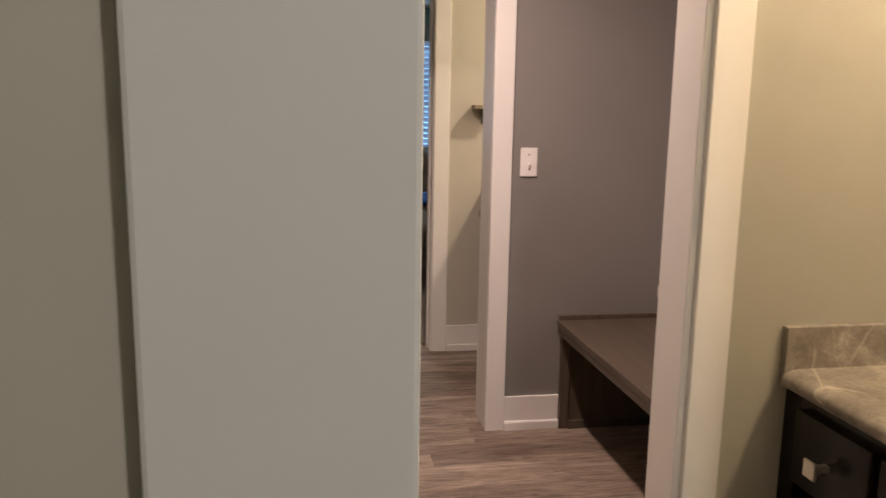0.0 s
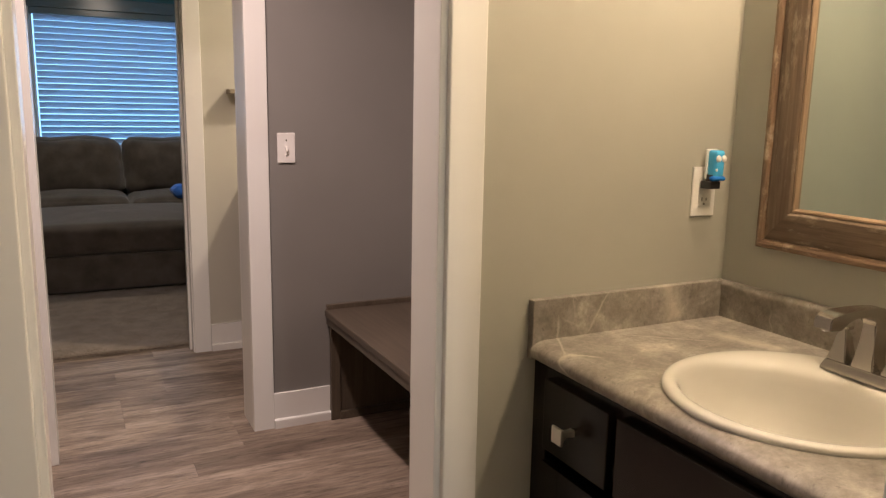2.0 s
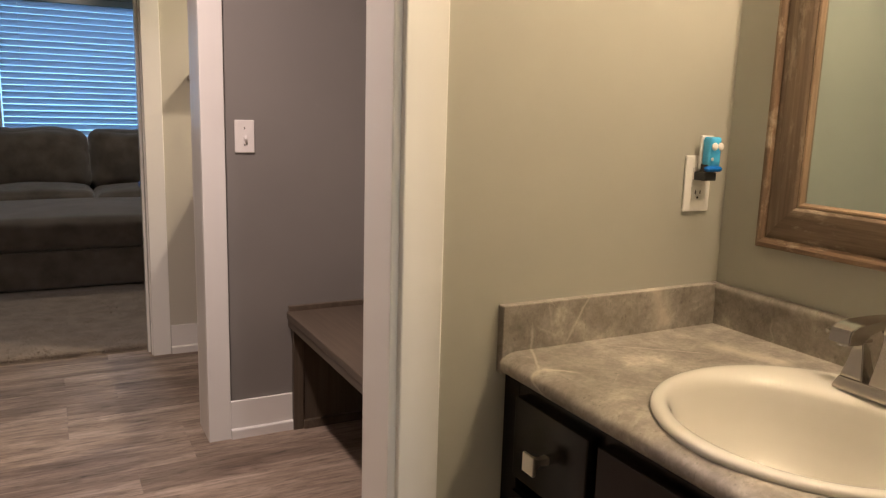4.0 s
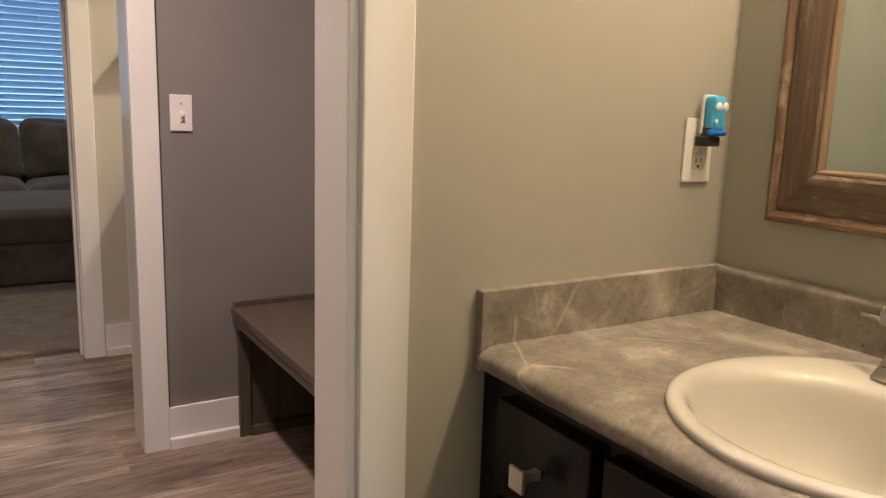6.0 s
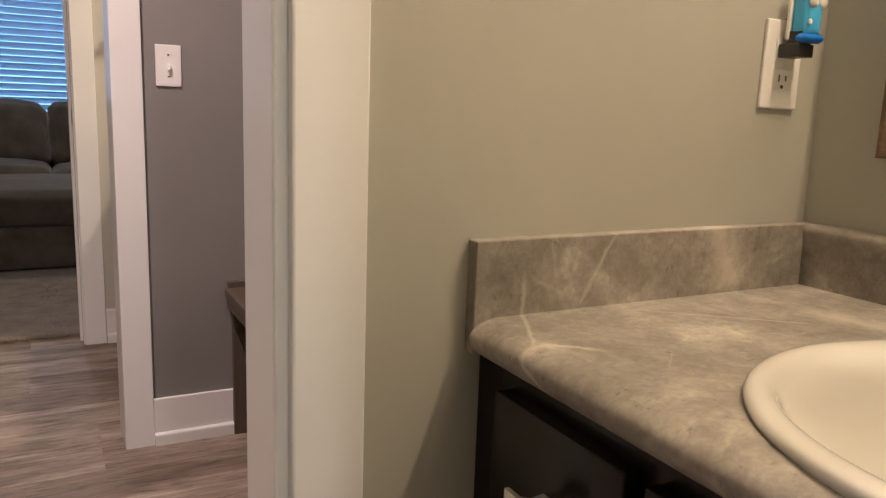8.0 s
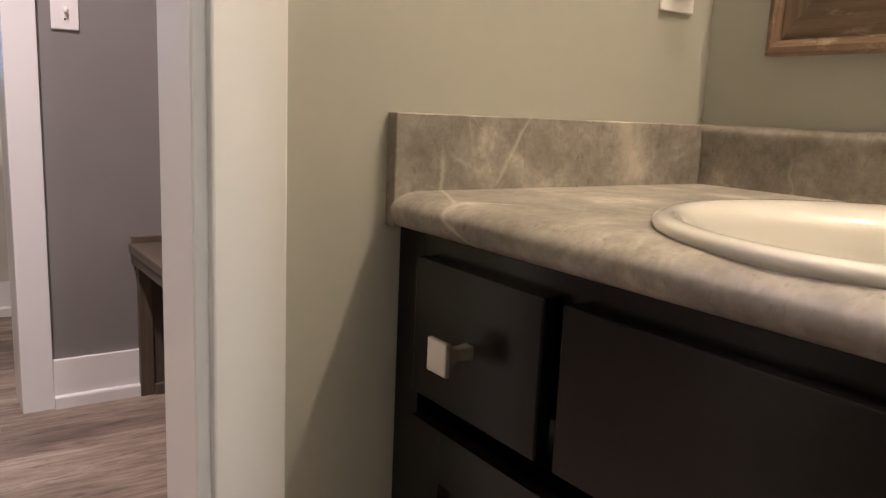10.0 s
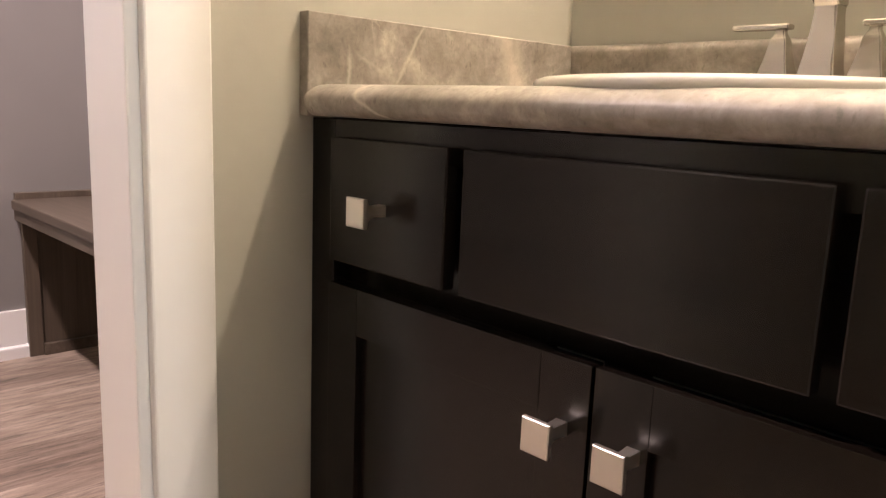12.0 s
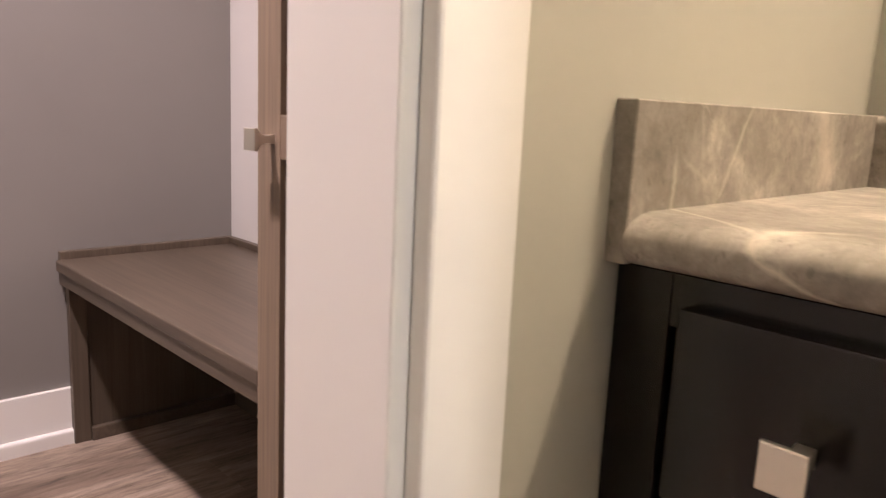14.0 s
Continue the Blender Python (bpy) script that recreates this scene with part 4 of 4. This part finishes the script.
part("base", cushion(-0.13, 1.02, 5.63, 6.80, 0.024, 0.285, 0.03, (0, 0.008, 0), 10, 0.004), SOFAFAB, ott, smooth=True)
part("lid_cushion", cushion(-0.14, 1.03, 5.62, 6.81, 0.275, 0.487, 0.065, (0.01, 0.012, 0.034), 20, 0.011, 7.0), SOFAFAB, ott, smooth=True)
for x, y in ((-0.06, 5.72), (0.95, 5.72), (-0.06, 6.70), (0.95, 6.70)):
    bm = bmesh.new()
    taper(bm, (x, y, 0.005), (0.022, 0.022), (x, y, 0.055), (0.032, 0.032), 0.003)
    part("foot", bm, BLACKPLASTIC, ott)
bl = thing("blue_throw", (0.95, 6.92, 0.5), "bright blue fleece throw bunched on the sofa", "throw")
part("fold", cushion(0.93, 1.22, 6.97, 7.22, 0.49, 0.60, 0.05, (0.02, 0.02, 0.02), 10, 0.03, 2.0), BLUEFAB, bl, smooth=True)

# ---- plank floor ----
floor = thing("floor", (0.4, 2.0, 0), "grey-brown wood-look vinyl plank floor", "floor")
tagged(floor, kind="structure")
PW, PL = 0.180, 1.22
rng = random.Random(11)
meshes = {}


def plank_mesh(length, width):
    key = (round(length, 3), round(width, 3))
    if key not in meshes:
        bm = boxes((0, length, 0, width, -0.010, 0.0), bevel=0.0005, seg=1)
        meshes[key] = finish("plank", bm, PLANK)
    return meshes[key]


y = -1.3
while y < 4.19:
    x = -1.2 - rng.choice((0.0, 0.2, 0.4, 0.6, 0.8, 1.0))
    while x < 2.2:
        a, b = max(x, -1.2), min(x + PL, 2.2)
        wdt = min(PW, 4.195 - y)
        if b - a > 0.03:
            part("plank", plank_mesh(b - a - 0.0004, wdt - 0.0003), PLANK, floor, "", pose(a, y, 0 if y > 1.38 else FLOOR0))
        x += PL
    y += PW
th = thing("trim", (0.377, 1.42, 0), "wood-look threshold strip in the vanity room doorway", "threshold")
tagged(th, kind="structure")
part("strip", boxes((XL1, XR1, 1.385, 1.445, FLOOR0, 0.005), bevel=0.003), PLANK, th)
